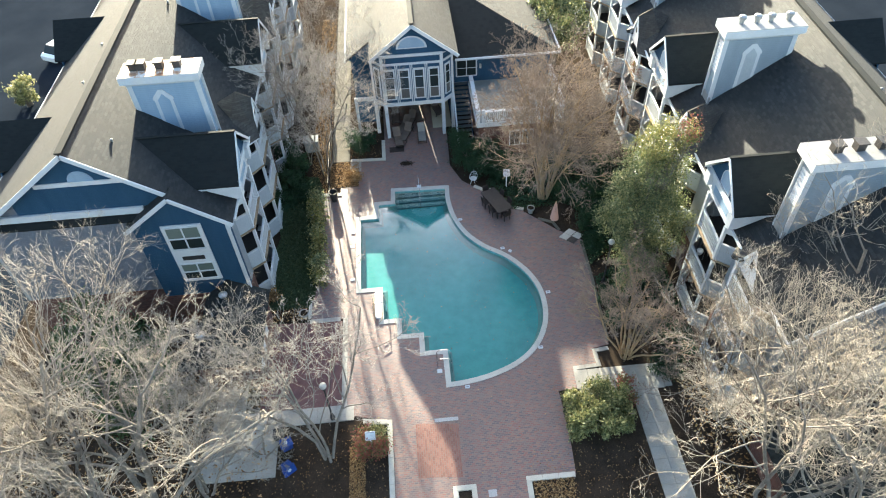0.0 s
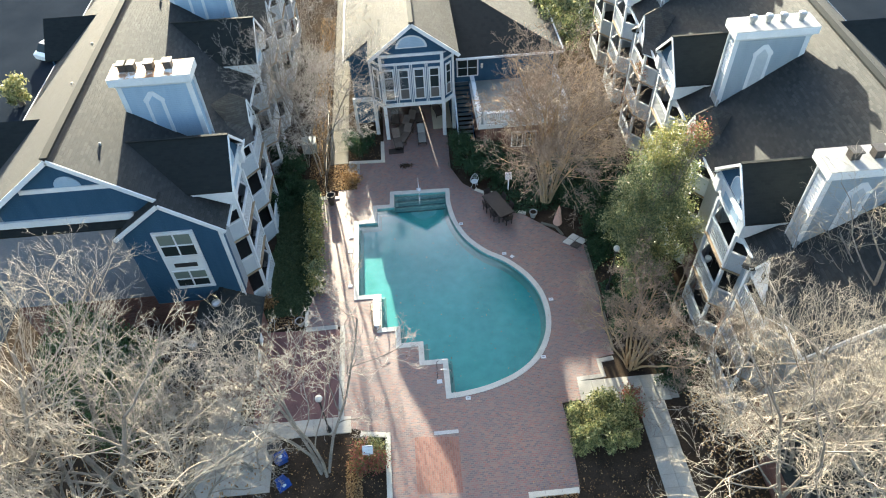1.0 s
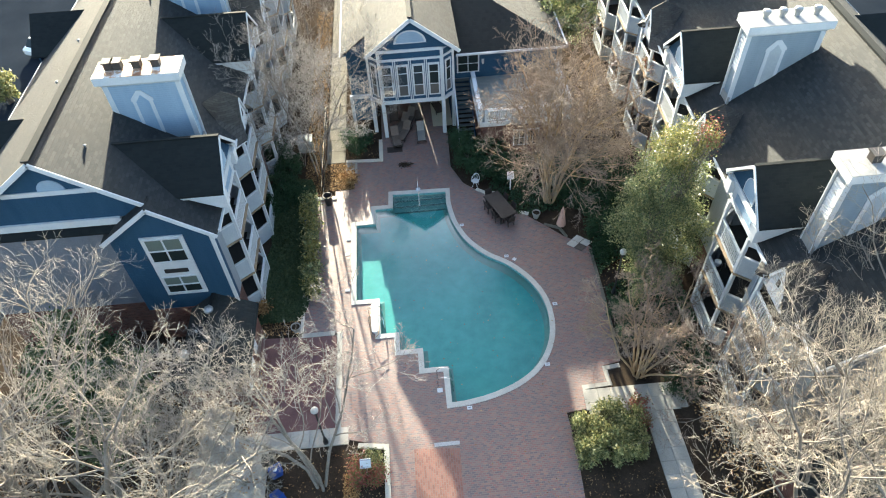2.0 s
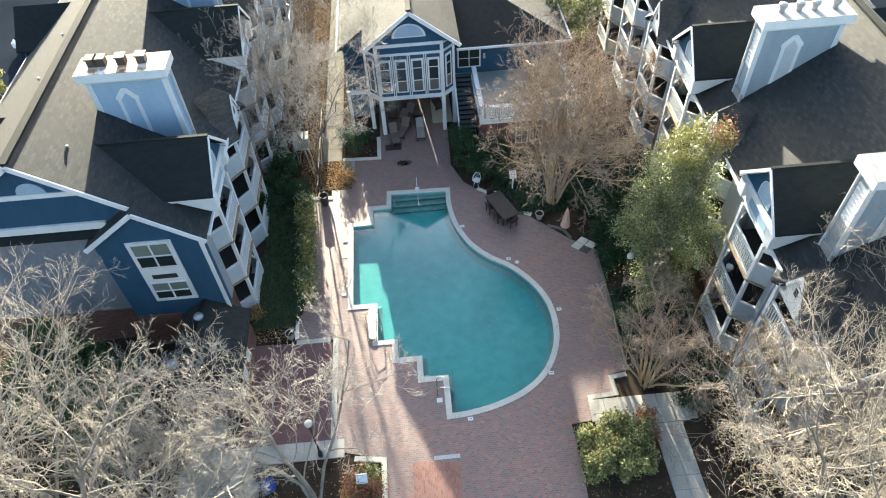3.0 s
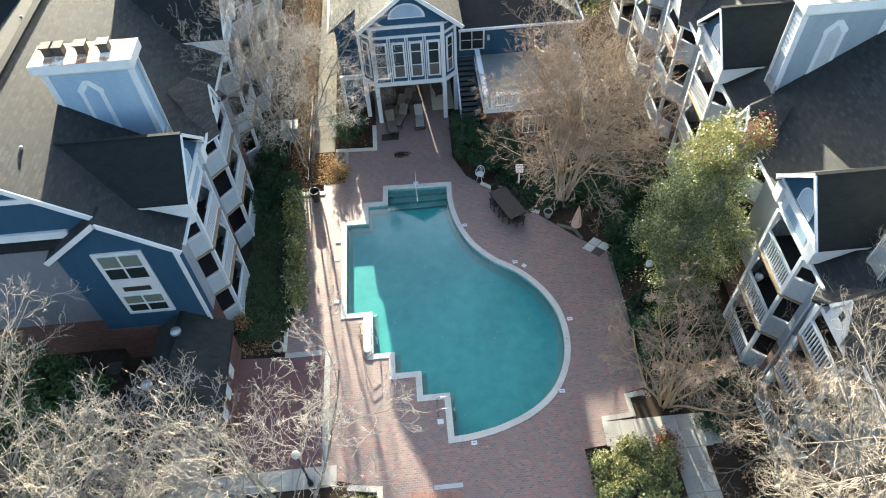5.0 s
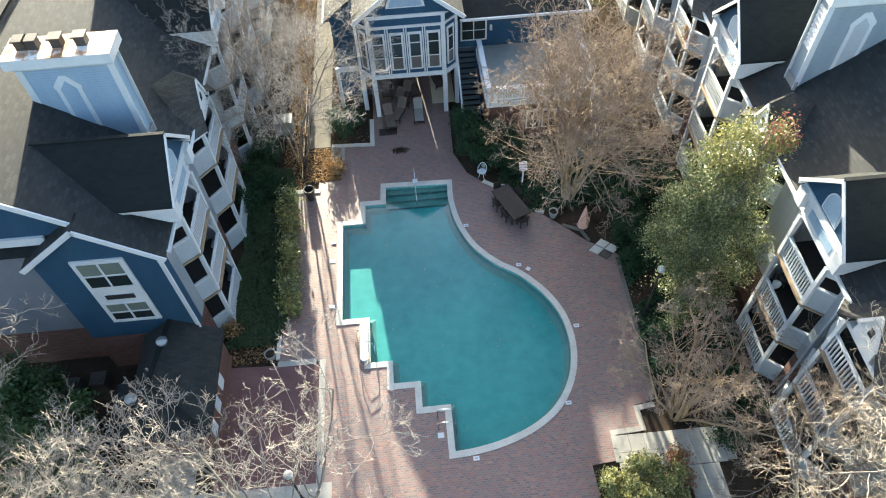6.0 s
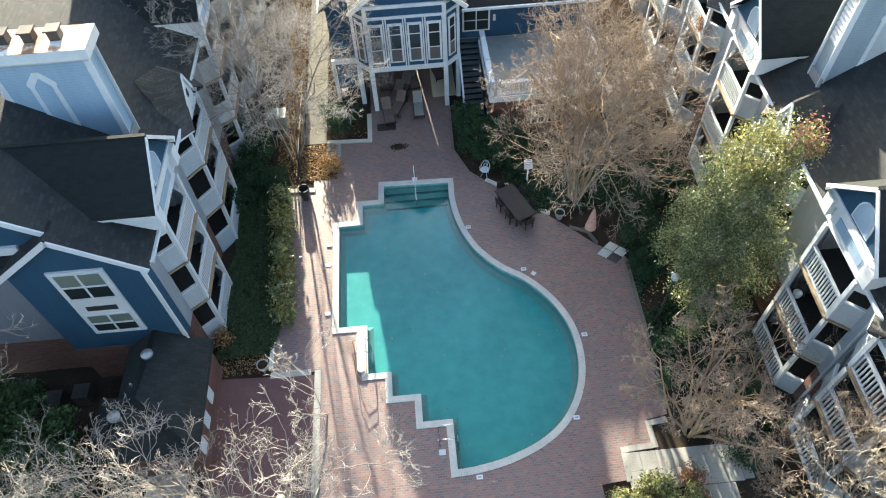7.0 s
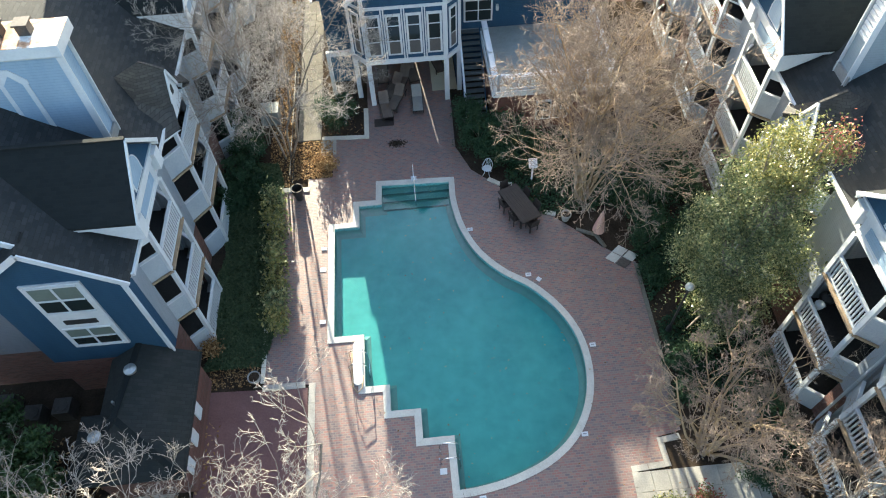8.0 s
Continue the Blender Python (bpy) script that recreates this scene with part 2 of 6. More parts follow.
M_GRASS = leafy("rough_grass", [(0.034, 0.054, 0.028), (0.052, 0.078, 0.038), (0.082, 0.106, 0.052)], 0.8, 0.25, 0.15)
M_LAUREL = leafy("laurel_leaves", [(0.024, 0.052, 0.018), (0.040, 0.080, 0.026), (0.065, 0.112, 0.038)], 0.5, 0.25, 0.4)
M_OLIVE = leafy("olive_shrub_leaves", [(0.055, 0.078, 0.030), (0.13, 0.15, 0.055), (0.27, 0.265, 0.105), (0.42, 0.38, 0.175)], 0.5, 0.28)
M_LITTER = leafy("fallen_leaves", [(0.10, 0.055, 0.025), (0.20, 0.115, 0.05), (0.30, 0.19, 0.09), (0.38, 0.26, 0.14)], 0.8, 0.1, 0.05)
M_BLUEPL = plain("blue_plastic", (0.007, 0.032, 0.16), (0.012, 0.055, 0.24), 0.4, bump=0)
M_BLACKPL = plain("dark_plastic", (0.012, 0.012, 0.013), (0.03, 0.03, 0.03), 0.5, bump=0)
M_BROWNMET = plain("brown_wicker", (0.016, 0.012, 0.011), (0.042, 0.032, 0.028), 0.6, big=3, fine=30)
M_SLING = plain("grey_sling_fabric", (0.17, 0.165, 0.155), (0.26, 0.25, 0.235), 0.8)
M_BROWNCLOTH = plain("brown_woven_cloth", (0.075, 0.058, 0.05), (0.15, 0.12, 0.10), 0.8, big=2, fine=24)
M_PINK = plain("faded_canvas", (0.42, 0.24, 0.19), (0.55, 0.33, 0.27), 0.85, fine=20)
M_GLOBE = plain("lamp_globe", (0.40, 0.39, 0.35), (0.50, 0.49, 0.45), 0.3, bump=0)
M_ROOFDARK = laid("dark_shingles", "xyz", 0.32, 0.145, [(0.010, 0.0135, 0.0135), (0.0135, 0.0168, 0.0165), (0.018, 0.021, 0.0205)], (0.010, 0.012, 0.012), 0.012, 0.85, 0.5)
M_CARWHITE = plain("white_car_paint", (0.70, 0.70, 0.70), (0.78, 0.78, 0.78), 0.25, bump=0, spec=0.5)
M_BEIGE = plain("beige_plaster", (0.42, 0.37, 0.27), (0.55, 0.49, 0.36), 0.8)
M_SIGN = plain("grey_writing", (0.16, 0.17, 0.20), (0.22, 0.23, 0.26), 0.7, bump=0)

# ---- building tools ----
WT = {}                              # where each thing's or part's own frame stands while it is built


class Shape:
    """Collects corners and faces of one mesh."""
    def __init__(self):
        self.v, self.f = [], []

    def poly(self, *pts):
        i = len(self.v)
        self.v += [tuple(p) for p in pts]
        self.f.append(tuple(range(i, i + len(pts))))
        return self

    def solid(self, lower, upper):
        """A prism between two outlines of equal count."""
        i, n = len(self.v), len(lower)
        self.v += [tuple(p) for p in lower] + [tuple(p) for p in upper]
        self.f.append(tuple(range(i + n - 1, i - 1, -1)))
        self.f.append(tuple(range(i + n, i + 2 * n)))
        for k in range(n):
            j = (k + 1) % n
            self.f.append((i + k, i + j, i + n + j, i + n + k))
        return self

    def box(self, x0, x1, y0, y1, z0, z1):
        q = ((x0, y0), (x1, y0), (x1, y1), (x0, y1))
        return self.solid([(a, b, z0) for a, b in q], [(a, b, z1) for a, b in q])

    def beam(self, a, b, w, h):
        """A bar from a to b, w wide and h high, its top at the points' height + h / 2."""
        a, b = Vector(a), Vector(b)
        d = (b - a).normalized()
        s = d.cross(Vector((0, 0, 1)))
        s = s.normalized() * (w / 2) if s.length > 1e-4 else Vector((w / 2, 0, 0))
        u = s.cross(d).normalized() * (h / 2)
        return self.solid([a - s - u, a + s - u, a + s + u, a - s + u], [b - s - u, b + s - u, b + s + u, b - s + u])

    def ring(self, profile, n=12, at=(0, 0, 0), closed=True):
        """A turned form: profile of (radius, height)."""
        i = len(self.v)
        for r, z in profile:
            for k in range(n):
                a = 2 * math.pi * k / n
                self.v.append((at[0] + r * math.cos(a), at[1] + r * math.sin(a), at[2] + z))
        for j in range(len(profile) - 1):
            for k in range(n):
                l = (k + 1) % n
                self.f.append((i + j * n + k, i + j * n + l, i + (j + 1) * n + l, i + (j + 1) * n + k))
        if closed:
            self.f.append(tuple(i + k for k in range(n - 1, -1, -1)))
            self.f.append(tuple(i + (len(profile) - 1) * n + k for k in range(n)))
        return self

    def tube(self, pts, r, n=8):
        pts = [Vector(p) for p in pts]
        i = len(self.v)
        for j, p in enumerate(pts):
            d = (pts[min(j + 1, len(pts) - 1)] - pts[max(j - 1, 0)]).normalized()
            s = d.cross(Vector((0.31, 0.17, 0.93))).normalized()
            u = d.cross(s)
            for k in range(n):
                a = 2 * math.pi * k / n
                self.v.append(tuple(p + s * (r * math.cos(a)) + u * (r * math.sin(a))))
        for j in range(len(pts) - 1):
            for k in range(n):
                l = (k + 1) % n
                self.f.append((i + j * n + k, i + j * n + l, i + (j + 1) * n + l, i + (j + 1) * n + k))
        self.f.append(tuple(i + k for k in range(n - 1, -1, -1)))
        self.f.append(tuple(i + (len(pts) - 1) * n + k for k in range(n)))
        return self

    def data(self, name, mat, smooth=False):
        me = bpy.data.meshes.new(name)
        me.from_pydata(self.v, [], self.f)
        me.materials.append(mat)
        if smooth:
            me.shade_smooth()
        return me


def put(ob, parent, at):
    ob.location = at
    WT[ob] = Vector(at)
    if parent is not None:
        ob.parent = parent
        ob.matrix_parent_inverse = Matrix.Translation(-WT[parent])
    return ob


def part(name, shape, mat, parent=None, label="", at=(0, 0, 0), smooth=False):
    """One mesh object, under a thing or under a part."""
    me = shape if isinstance(shape, bpy.types.Mesh) else shape.data(name, mat, smooth)
    ob = put(new(name, me), parent, at)
    return tagged(ob, label) if label else ob


def thing(name, label, category, at=(0, 0, 0), group="", kind=""):
    """An Empty at a thing's base, to hold its parts."""
    return tagged(put(new(name), None, at), label, category, group, kind)


def whole(name, shape, mat, label, category="", group="", kind="", smooth=False):
    return tagged(part(name, shape, mat, smooth=smooth), label, category, group, kind)


def smooth_line(ctrl, steps=8):
    """A Catmull-Rom curve through the control points."""
    c = [Vector((*p, 0)) for p in ctrl]
    c = [c[0] * 2 - c[1]] + c + [c[-1] * 2 - c[-2]]
    out = []
    for i in range(1, len(c) - 2):
        p0, p1, p2, p3 = c[i - 1:i + 3]
        for k in range(steps):
            t = k / steps
            q = 0.5 * (2 * p1 + (p2 - p0) * t + (2 * p0 - 5 * p1 + 4 * p2 - p3) * t * t + (3 * p1 - p0 - 3 * p2 + p3) * t ** 3)
            out.append((q.x, q.y))
    out.append((c[-2].x, c[-2].y))
    return out


def offset(loop, d):
    """A closed outline moved outwards by d (the outline runs clockwise)."""
    out, n = [], len(loop)
    for i in range(n):
        a, b, c = Vector(loop[i - 1]), Vector(loop[i]), Vector(loop[(i + 1) % n])
        u, w = (b - a).normalized(), (c - b).normalized()
        nu, nw = Vector((-u.y, u.x)), Vector((-w.y, w.x))
        m = (nu + nw)
        m = m / max(m.dot(nu), 0.25)
        out.append(tuple(b + m * d))
    return out


def sheet(name, loops, z, mat, thick=0.0):
    """A flat sheet with holes: outlines of the outer edge and of the holes."""
    bm = bmesh.new()
    edges = []
    for lp in loops:
        vs = [bm.verts.new((x, y, z)) for x, y in lp]
        edges += [bm.edges.new((vs[i - 1], vs[i])) for i in range(len(vs))]
    bmesh.ops.triangle_fill(bm, use_beauty=True, use_dissolve=False, edges=edges)
    if thick:
        r = bmesh.ops.extrude_face_region(bm, geom=bm.faces[:])
        bmesh.ops.translate(bm, vec=(0, 0, -thick), verts=[g for g in r["geom"] if isinstance(g, bmesh.types.BMVert)])
    bmesh.ops.recalc_face_normals(bm, faces=bm.faces[:])
    me = bpy.data.meshes.new(name)
    bm.to_mesh(me)
    bm.free()
    me.materials.append(mat)
    return me

# ---- ground, deck and pool ----
curve = smooth_line([(1.23, 36.2), (1.2, 34.9), (1.44, 33.2), (2.1, 31.52), (3.15, 30.2), (4.38, 29.24), (5.4, 27.95), (6.0, 26.5), (6.1, 24.9), (5.75, 23.4), (4.95, 22.1), (3.8, 21.2), (2.3, 20.6), (0.95, 20.33), (0.14, 20.27)], 6)
POOL = [(-2.33, 36.33)] + curve + [(0.14, 22.46), (-1.14, 22.46), (-1.14, 23.76), (-2.39, 23.76), (-2.39, 24.96), (-3.44, 24.96), (-3.44, 27.5), (-4.79, 27.5), (-4.79, 33.69), (-3.54, 33.69), (-3.54, 35.04), (-2.38, 35.04)]
COPE = offset(POOL, 0.29)
DECK = [(-2.9, 60), (1.94, 60), (1.94, 42.5), (1.82, 38.7), (2.5, 36.9), (3.2, 36.2), (3.84, 35.5), (6.0, 33.5), (7.1, 32.4), (8.3, 31.1), (9.64, 30.1), (9.5, 26.1), (9.3, 21.8), (8.3, 21.6), (8.36, 20.4), (6.97, 20.4), (6.97, 19.2), (5.85, 19.1), (5.9, 17.6), (5.85, 16.0), (5.75, 14.4), (3.38, 14.4), (3.2, 2.0), (-3.16, 2.0), (-3.16, 18.2), (-5.55, 18.9), (-5.6, 25.35), (-7.8, 25.4), (-7.8, 28.6), (-7.45, 29.0), (-7.55, 36.45), (-6.2, 36.4), (-6.2, 37.2), (-4.9, 37.2), (-4.9, 40.0), (-2.9, 40.0)]
whole("ground", sheet("ground", [[(-900, -900), (900, -900), (900, 900), (-900, 900)], offset(POOL, 0.15)], -0.05, M_SOIL), M_SOIL, "dark mulch and bare winter soil round the buildings", "ground", kind="structure")
whole("pool_deck", sheet("pool_deck", [DECK, offset(POOL, 0.2)], 0.0, M_PAVER, 0.045), M_PAVER, "weathered red and grey brick paver deck round the pool", "paving", kind="structure")
whole("paver_panel", sheet("paver_panel", [[(-2.0, 15.0), (0.2, 14.85), (0.28, 17.75), (-1.95, 17.95)]], 0.006, M_PAVER_RED), M_PAVER_RED, "square of redder pavers laid crosswise in the deck", "paving", kind="structure")
whole("patio", sheet("patio", [[(-10.3, 18.9), (-5.8, 18.9), (-5.9, 25.2), (-10.2, 25.4)]], -0.01, M_PATIO, 0.03), M_PATIO, "dull maroon painted patio beside the low brick building", "patio", kind="structure")
for side, (xa, xb) in (("west", (-120, -25.5)), ("east", (29.5, 130))):
    whole("road_" + side, sheet("road_" + side, [[(xa, -80), (xb, -80), (xb, 150), (xa, 150)]], -0.03, M_ASPHALT), M_ASPHALT, "dark asphalt car park behind the apartment block", "car park", kind="structure")

# pool basin: floor falling to the deep end, walls, steps, tile band, water
basin = thing("swimming_pool", "free-form swimming pool of teal water with pale coping", "pool", (0, 28, 0), kind="structure")


def depth(y):
    return -0.58 - 0.08 * min(1.0, max(0.0, (33.5 - y) / 9.0))


wall = Shape()
n = len(POOL)
cove = [offset(POOL, -d) for d in (0.0, 0.05, 0.14, 0.26)]
for i in range(n):
    for (lo, za), (hi, zb) in zip(((cove[3], 0.0), (cove[2], 0.04), (cove[1], 0.1)), ((cove[2], 0.04), (cove[1], 0.1), (cove[0], 0.2))):
        a, b, c, d = lo[i - 1], lo[i], hi[i], hi[i - 1]
        wall.poly((*a, depth(a[1]) + za), (*b, depth(b[1]) + za), (*c, depth(c[1]) + zb), (*d, depth(d[1]) + zb))
    a, b = POOL[i - 1], POOL[i]
    wall.poly((*a, depth(a[1]) + 0.2), (*b, depth(b[1]) + 0.2), (*b, -0.22), (*a, -0.22))
# wall takes the darker step plaster: its dirt, and shade put into the colour
part("basin_wall", wall, M_BASINWALL, basin)
floor_me = sheet("basin_floor", [cove[3]], 0, M_PLASTER)
for v in floor_me.vertices:
    v.co.z = depth(v.co.y)
part("basin_floor", floor_me, M_PLASTER, basin)
band = Shape()
for i in range(n):
    a, b = POOL[i - 1], POOL[i]
    band.poly((*a, -0.22), (*b, -0.22), (*b, 0.0), (*a, 0.0))
part("tile_band", band, M_TILE, basin, "dark teal tile band at the waterline")
for k in range(3):
    part("pool_step", Shape().box(-2.3, 1.2, 35.0 + 0.43 * k, 36.3, -0.9, -0.50 + 0.11 * k), M_BASINWALL, basin)
    part("step_edge", Shape().box(-2.3, 1.2, 34.985 + 0.43 * k, 35.06 + 0.43 * k, -0.52 + 0.11 * k, -0.496 + 0.11 * k), M_NOSING, basin, "dark tile nosing")
water = part("water", sheet("water", [POOL], -0.13, M_WATER), M_WATER, basin, "still teal water")

# coping stones along the edge
coping = thing("pool_coping", "pale stone coping edging the pool", "coping", (0, 28, 0), kind="structure")
for i in range(n):
    a, b, c, d = Vector(POOL[i - 1]), Vector(POOL[i]), Vector(COPE[i]), Vector(COPE[i - 1])
    inner = 0.01
    a2, b2 = a + (a - d) * inner / 0.29, b + (b - c) * inner / 0.29
    k = max(1, round((b - a).length / 0.62))
    for j in range(k):
        g = 0.003 / max((b - a).length, 0.05)
        s, e = j / k + g, (j + 1) / k - g
        q = [a2.lerp(b2, s), a2.lerp(b2, e), d.lerp(c, e), d.lerp(c, s)]
        h = 0.035 + random.uniform(-0.004, 0.004)
        part("coping_stone", Shape().solid([(p.x, p.y, -0.04) for p in q], [(p.x, p.y, h) for p in q]), M_COPING, coping)


def slabs(name, label, corner, along, across, nu, nv, mat, z=0.012, gap=0.007):
    """A field of concrete slabs, each a piece of its own."""
    t = thing(name, label, "paving", (corner[0], corner[1], 0), kind="structure")
    c, u, v = Vector(corner), Vector(along), Vector(across)
    for i in range(nu):
        for j in range(nv):
            gu, gv = gap / u.length, gap / v.length
            q = [c + u * (i + a) + v * (j + b) for a, b in ((gu, gv), (1 - gu, gv), (1 - gu, 1 - gv), (gu, 1 - gv))]
            h = z + random.uniform(-0.004, 0.004)
            part("slab", Shape().solid([(p.x, p.y, -0.06) for p in q], [(p.x, p.y, h) for p in q]), mat, t)
    return t


slabs("pavement_north", "pale concrete walk along the clubhouse", (-6.85, 40.1), (1.3, 0), (0, 1.3), 1, 22, M_WALK)
slabs("pavement_step", "square concrete landing by the leaf bed", (-5.55, 38.85), (0.85, 0), (0, 1.25), 1, 1, M_CONC)
slabs("pavement_edge_west", "narrow concrete band between brick deck and patio", (-5.86, 18.9), (0.3, 0.0), (0, 0.93), 1, 7, M_CONC, 0.015)
slabs("pavement_edge_cross", "narrow concrete band across the lane", (-7.85, 25.2), (0.92, 0), (0, 0.3), 2, 1, M_CONC, 0.015)
slabs("pavement_southwest", "pale concrete slab path through the mulch beds", (-12.9, 15.8), (0.95, 0), (0, 0.93), 4, 3, M_CONC)
slabs("pavement_southwest_upper", "pale concrete slab path beside the patio", (-11.0, 18.55), (0.97, 0), (0, 0.95), 6, 1, M_CONC)
slabs("pavement_southwest_link", "pale concrete slab path turning round the bed", (-12.6, 18.6), (0.8, 0), (0, 0.95), 2, 3, M_CONC)
slabs("pavement_east_landing", "square concrete slabs off the deck in dappled light", (7.0, 18.72), (0.655, 0.0), (0, 0.78), 7, 2, M_CONC)
slabs("pavement_east_turn", "narrower slabs where the landing rounds its end", (11.6, 18.78), (0.4, 0.0), (0, 1.2), 1, 1, M_CONC)
slabs("pavement_east", "weathered concrete slab path beside the broadleaf shrubs", (9.72, 12.1), (0.72, 0.0), (0, 0.66), 2, 10, M_CONC)
slabs("pavement_southeast", "concrete landing under the bare trees", (9.72, 9.3), (0.9, 0.0), (0, 0.9), 4, 3, M_CONC)


def edging(label, pts, w=0.26, h=0.06, mat=M_STONE, step=0.7):
    t = thing("stone_edging", label, "edging", (*pts[0], 0), kind="structure")
    for i, (a, b) in enumerate(zip(pts, pts[1:])):
        a, b = Vector(a), Vector(b)
        d = (b - a).normalized() * (w / 2)
        a = a + d if i else a
        b = b + d if i < len(pts) - 2 else b
        k = max(1, round((b - a).length / step))
        for j in range(k):
            s, e = a.lerp(b, (j + 0.012) / k), a.lerp(b, (j + 0.988) / k)
            part("edging_stone", Shape().beam((s.x, s.y, h - 0.06), (e.x, e.y, h - 0.06), w, 0.12), mat, t)


edging("pale stone edging of the mulch bed beside the deck", [(-3.3, 2.0), (-3.3, 18.2), (-4.7, 18.4)], 0.26)
edging("pale stone edging round the clubhouse bed", [(-5.5, 40.15), (-3.0, 40.0), (-3.0, 42.3)], 0.26)
edging("stone edging of the shrub bed", [(9.6, 30.0), (9.5, 26.1), (9.3, 22.0)], 0.18, 0.04, M_WALK)
edging("pale stone edging at the corner of the deck", [(9.2, 21.55), (8.36, 21.45), (8.4, 20.5), (7.05, 20.42), (7.0, 19.1)], 0.24, 0.02, M_CONC)
edging("pale stone edging at the end of the deck", [(5.7, 14.4), (3.4, 14.4), (3.3, 8.0)], 0.26)
edging("low stone edging of the bed behind the deck", [(3.3, 36.15), (3.8, 35.75), (4.5, 35.6)], 0.24)
edging("low stone edging of the bed under the crape myrtle", [(5.8, 33.6), (6.4, 33.4)], 0.24)
edging("low stone edging of the bed by the parasol", [(7.2, 32.35), (8.1, 31.9), (8.4, 31.1)], 0.16, 0.05, M_WALK)
edging("stone edging at the end of the grass strip", [(-7.85, 25.6), (-7.85, 28.5)], 0.18, 0.06)
edging("pale stone edging at the end of the lane", [(-7.6, 36.55), (-6.1, 36.45)], 0.3, 0.05)
box = thing("planter_box", "square pale stone planter frame in the deck", "planter", (0.2, 14.0, 0))
for s in (Shape().box(-0.35, 0.8, 14.1, 14.35, 0, 0.16), Shape().box(-0.35, 0.8, 13.1, 13.35, 0, 0.16), Shape().box(-0.35, -0.1, 13.36, 14.09, 0, 0.16), Shape().box(0.55, 0.8, 13.36, 14.09, 0, 0.16)):
    part("stone_frame", s, M_STONE, box)
part("soil", Shape().box(-0.09, 0.54, 13.36, 14.09, 0, 0.08), M_SOIL, box)
whole("drain_cover", Shape().box(1.35, 1.75, 13.7, 14.05, 0, 0.02), M_GALV, "grey metal drain cover set in the deck", "drain cover")
whole("drain_channel", Shape().box(-0.95, 0.3, 17.95, 18.15, 0, 0.012), M_GALV, "grey channel drain across the deck", "drain")

# ---- apartment blocks ----
FL = (0.05, 2.85, 5.62)              # balcony floors
RAIL = 1.12


def shear(xw, side, k, yref):
    """Maps (u towards the courtyard, y, z) into the world."""
    return lambda u, y, z: (xw + side * u + k * (y - yref), y, z)


def quad_slab(s, m, pts, t):
    """A roof plane of thickness t from its top corners, given in (u, y, z)."""
    top = [m(*p) for p in pts]
    s.solid([(x, y, z - t) for x, y, z in top], top)


def folded(s, m, faces, t):
    """A folded roof skin of thickness t from its faces, joined along shared corners."""
    pts, idx = [], []
    for f in faces:
        for p in f:
            if p not in pts:
                pts.append(p)
        idx.append([pts.index(p) for p in f])
    i, n = len(s.v), len(pts)
    top = [m(*p) for p in pts]
    s.v += top + [(x, y, z - t) for x, y, z in top]
    seen = [(f[k], f[(k + 1) % len(f)]) for f in idx for k in range(len(f))]
    for f in idx:
        s.f += [tuple(i + k for k in f), tuple(i + n + k for k in reversed(f))]
    for a, b in seen:
        if seen.count((a, b)) + seen.count((b, a)) == 1:
            s.f.append((i + a, i + b, i + n + b, i + n + a))


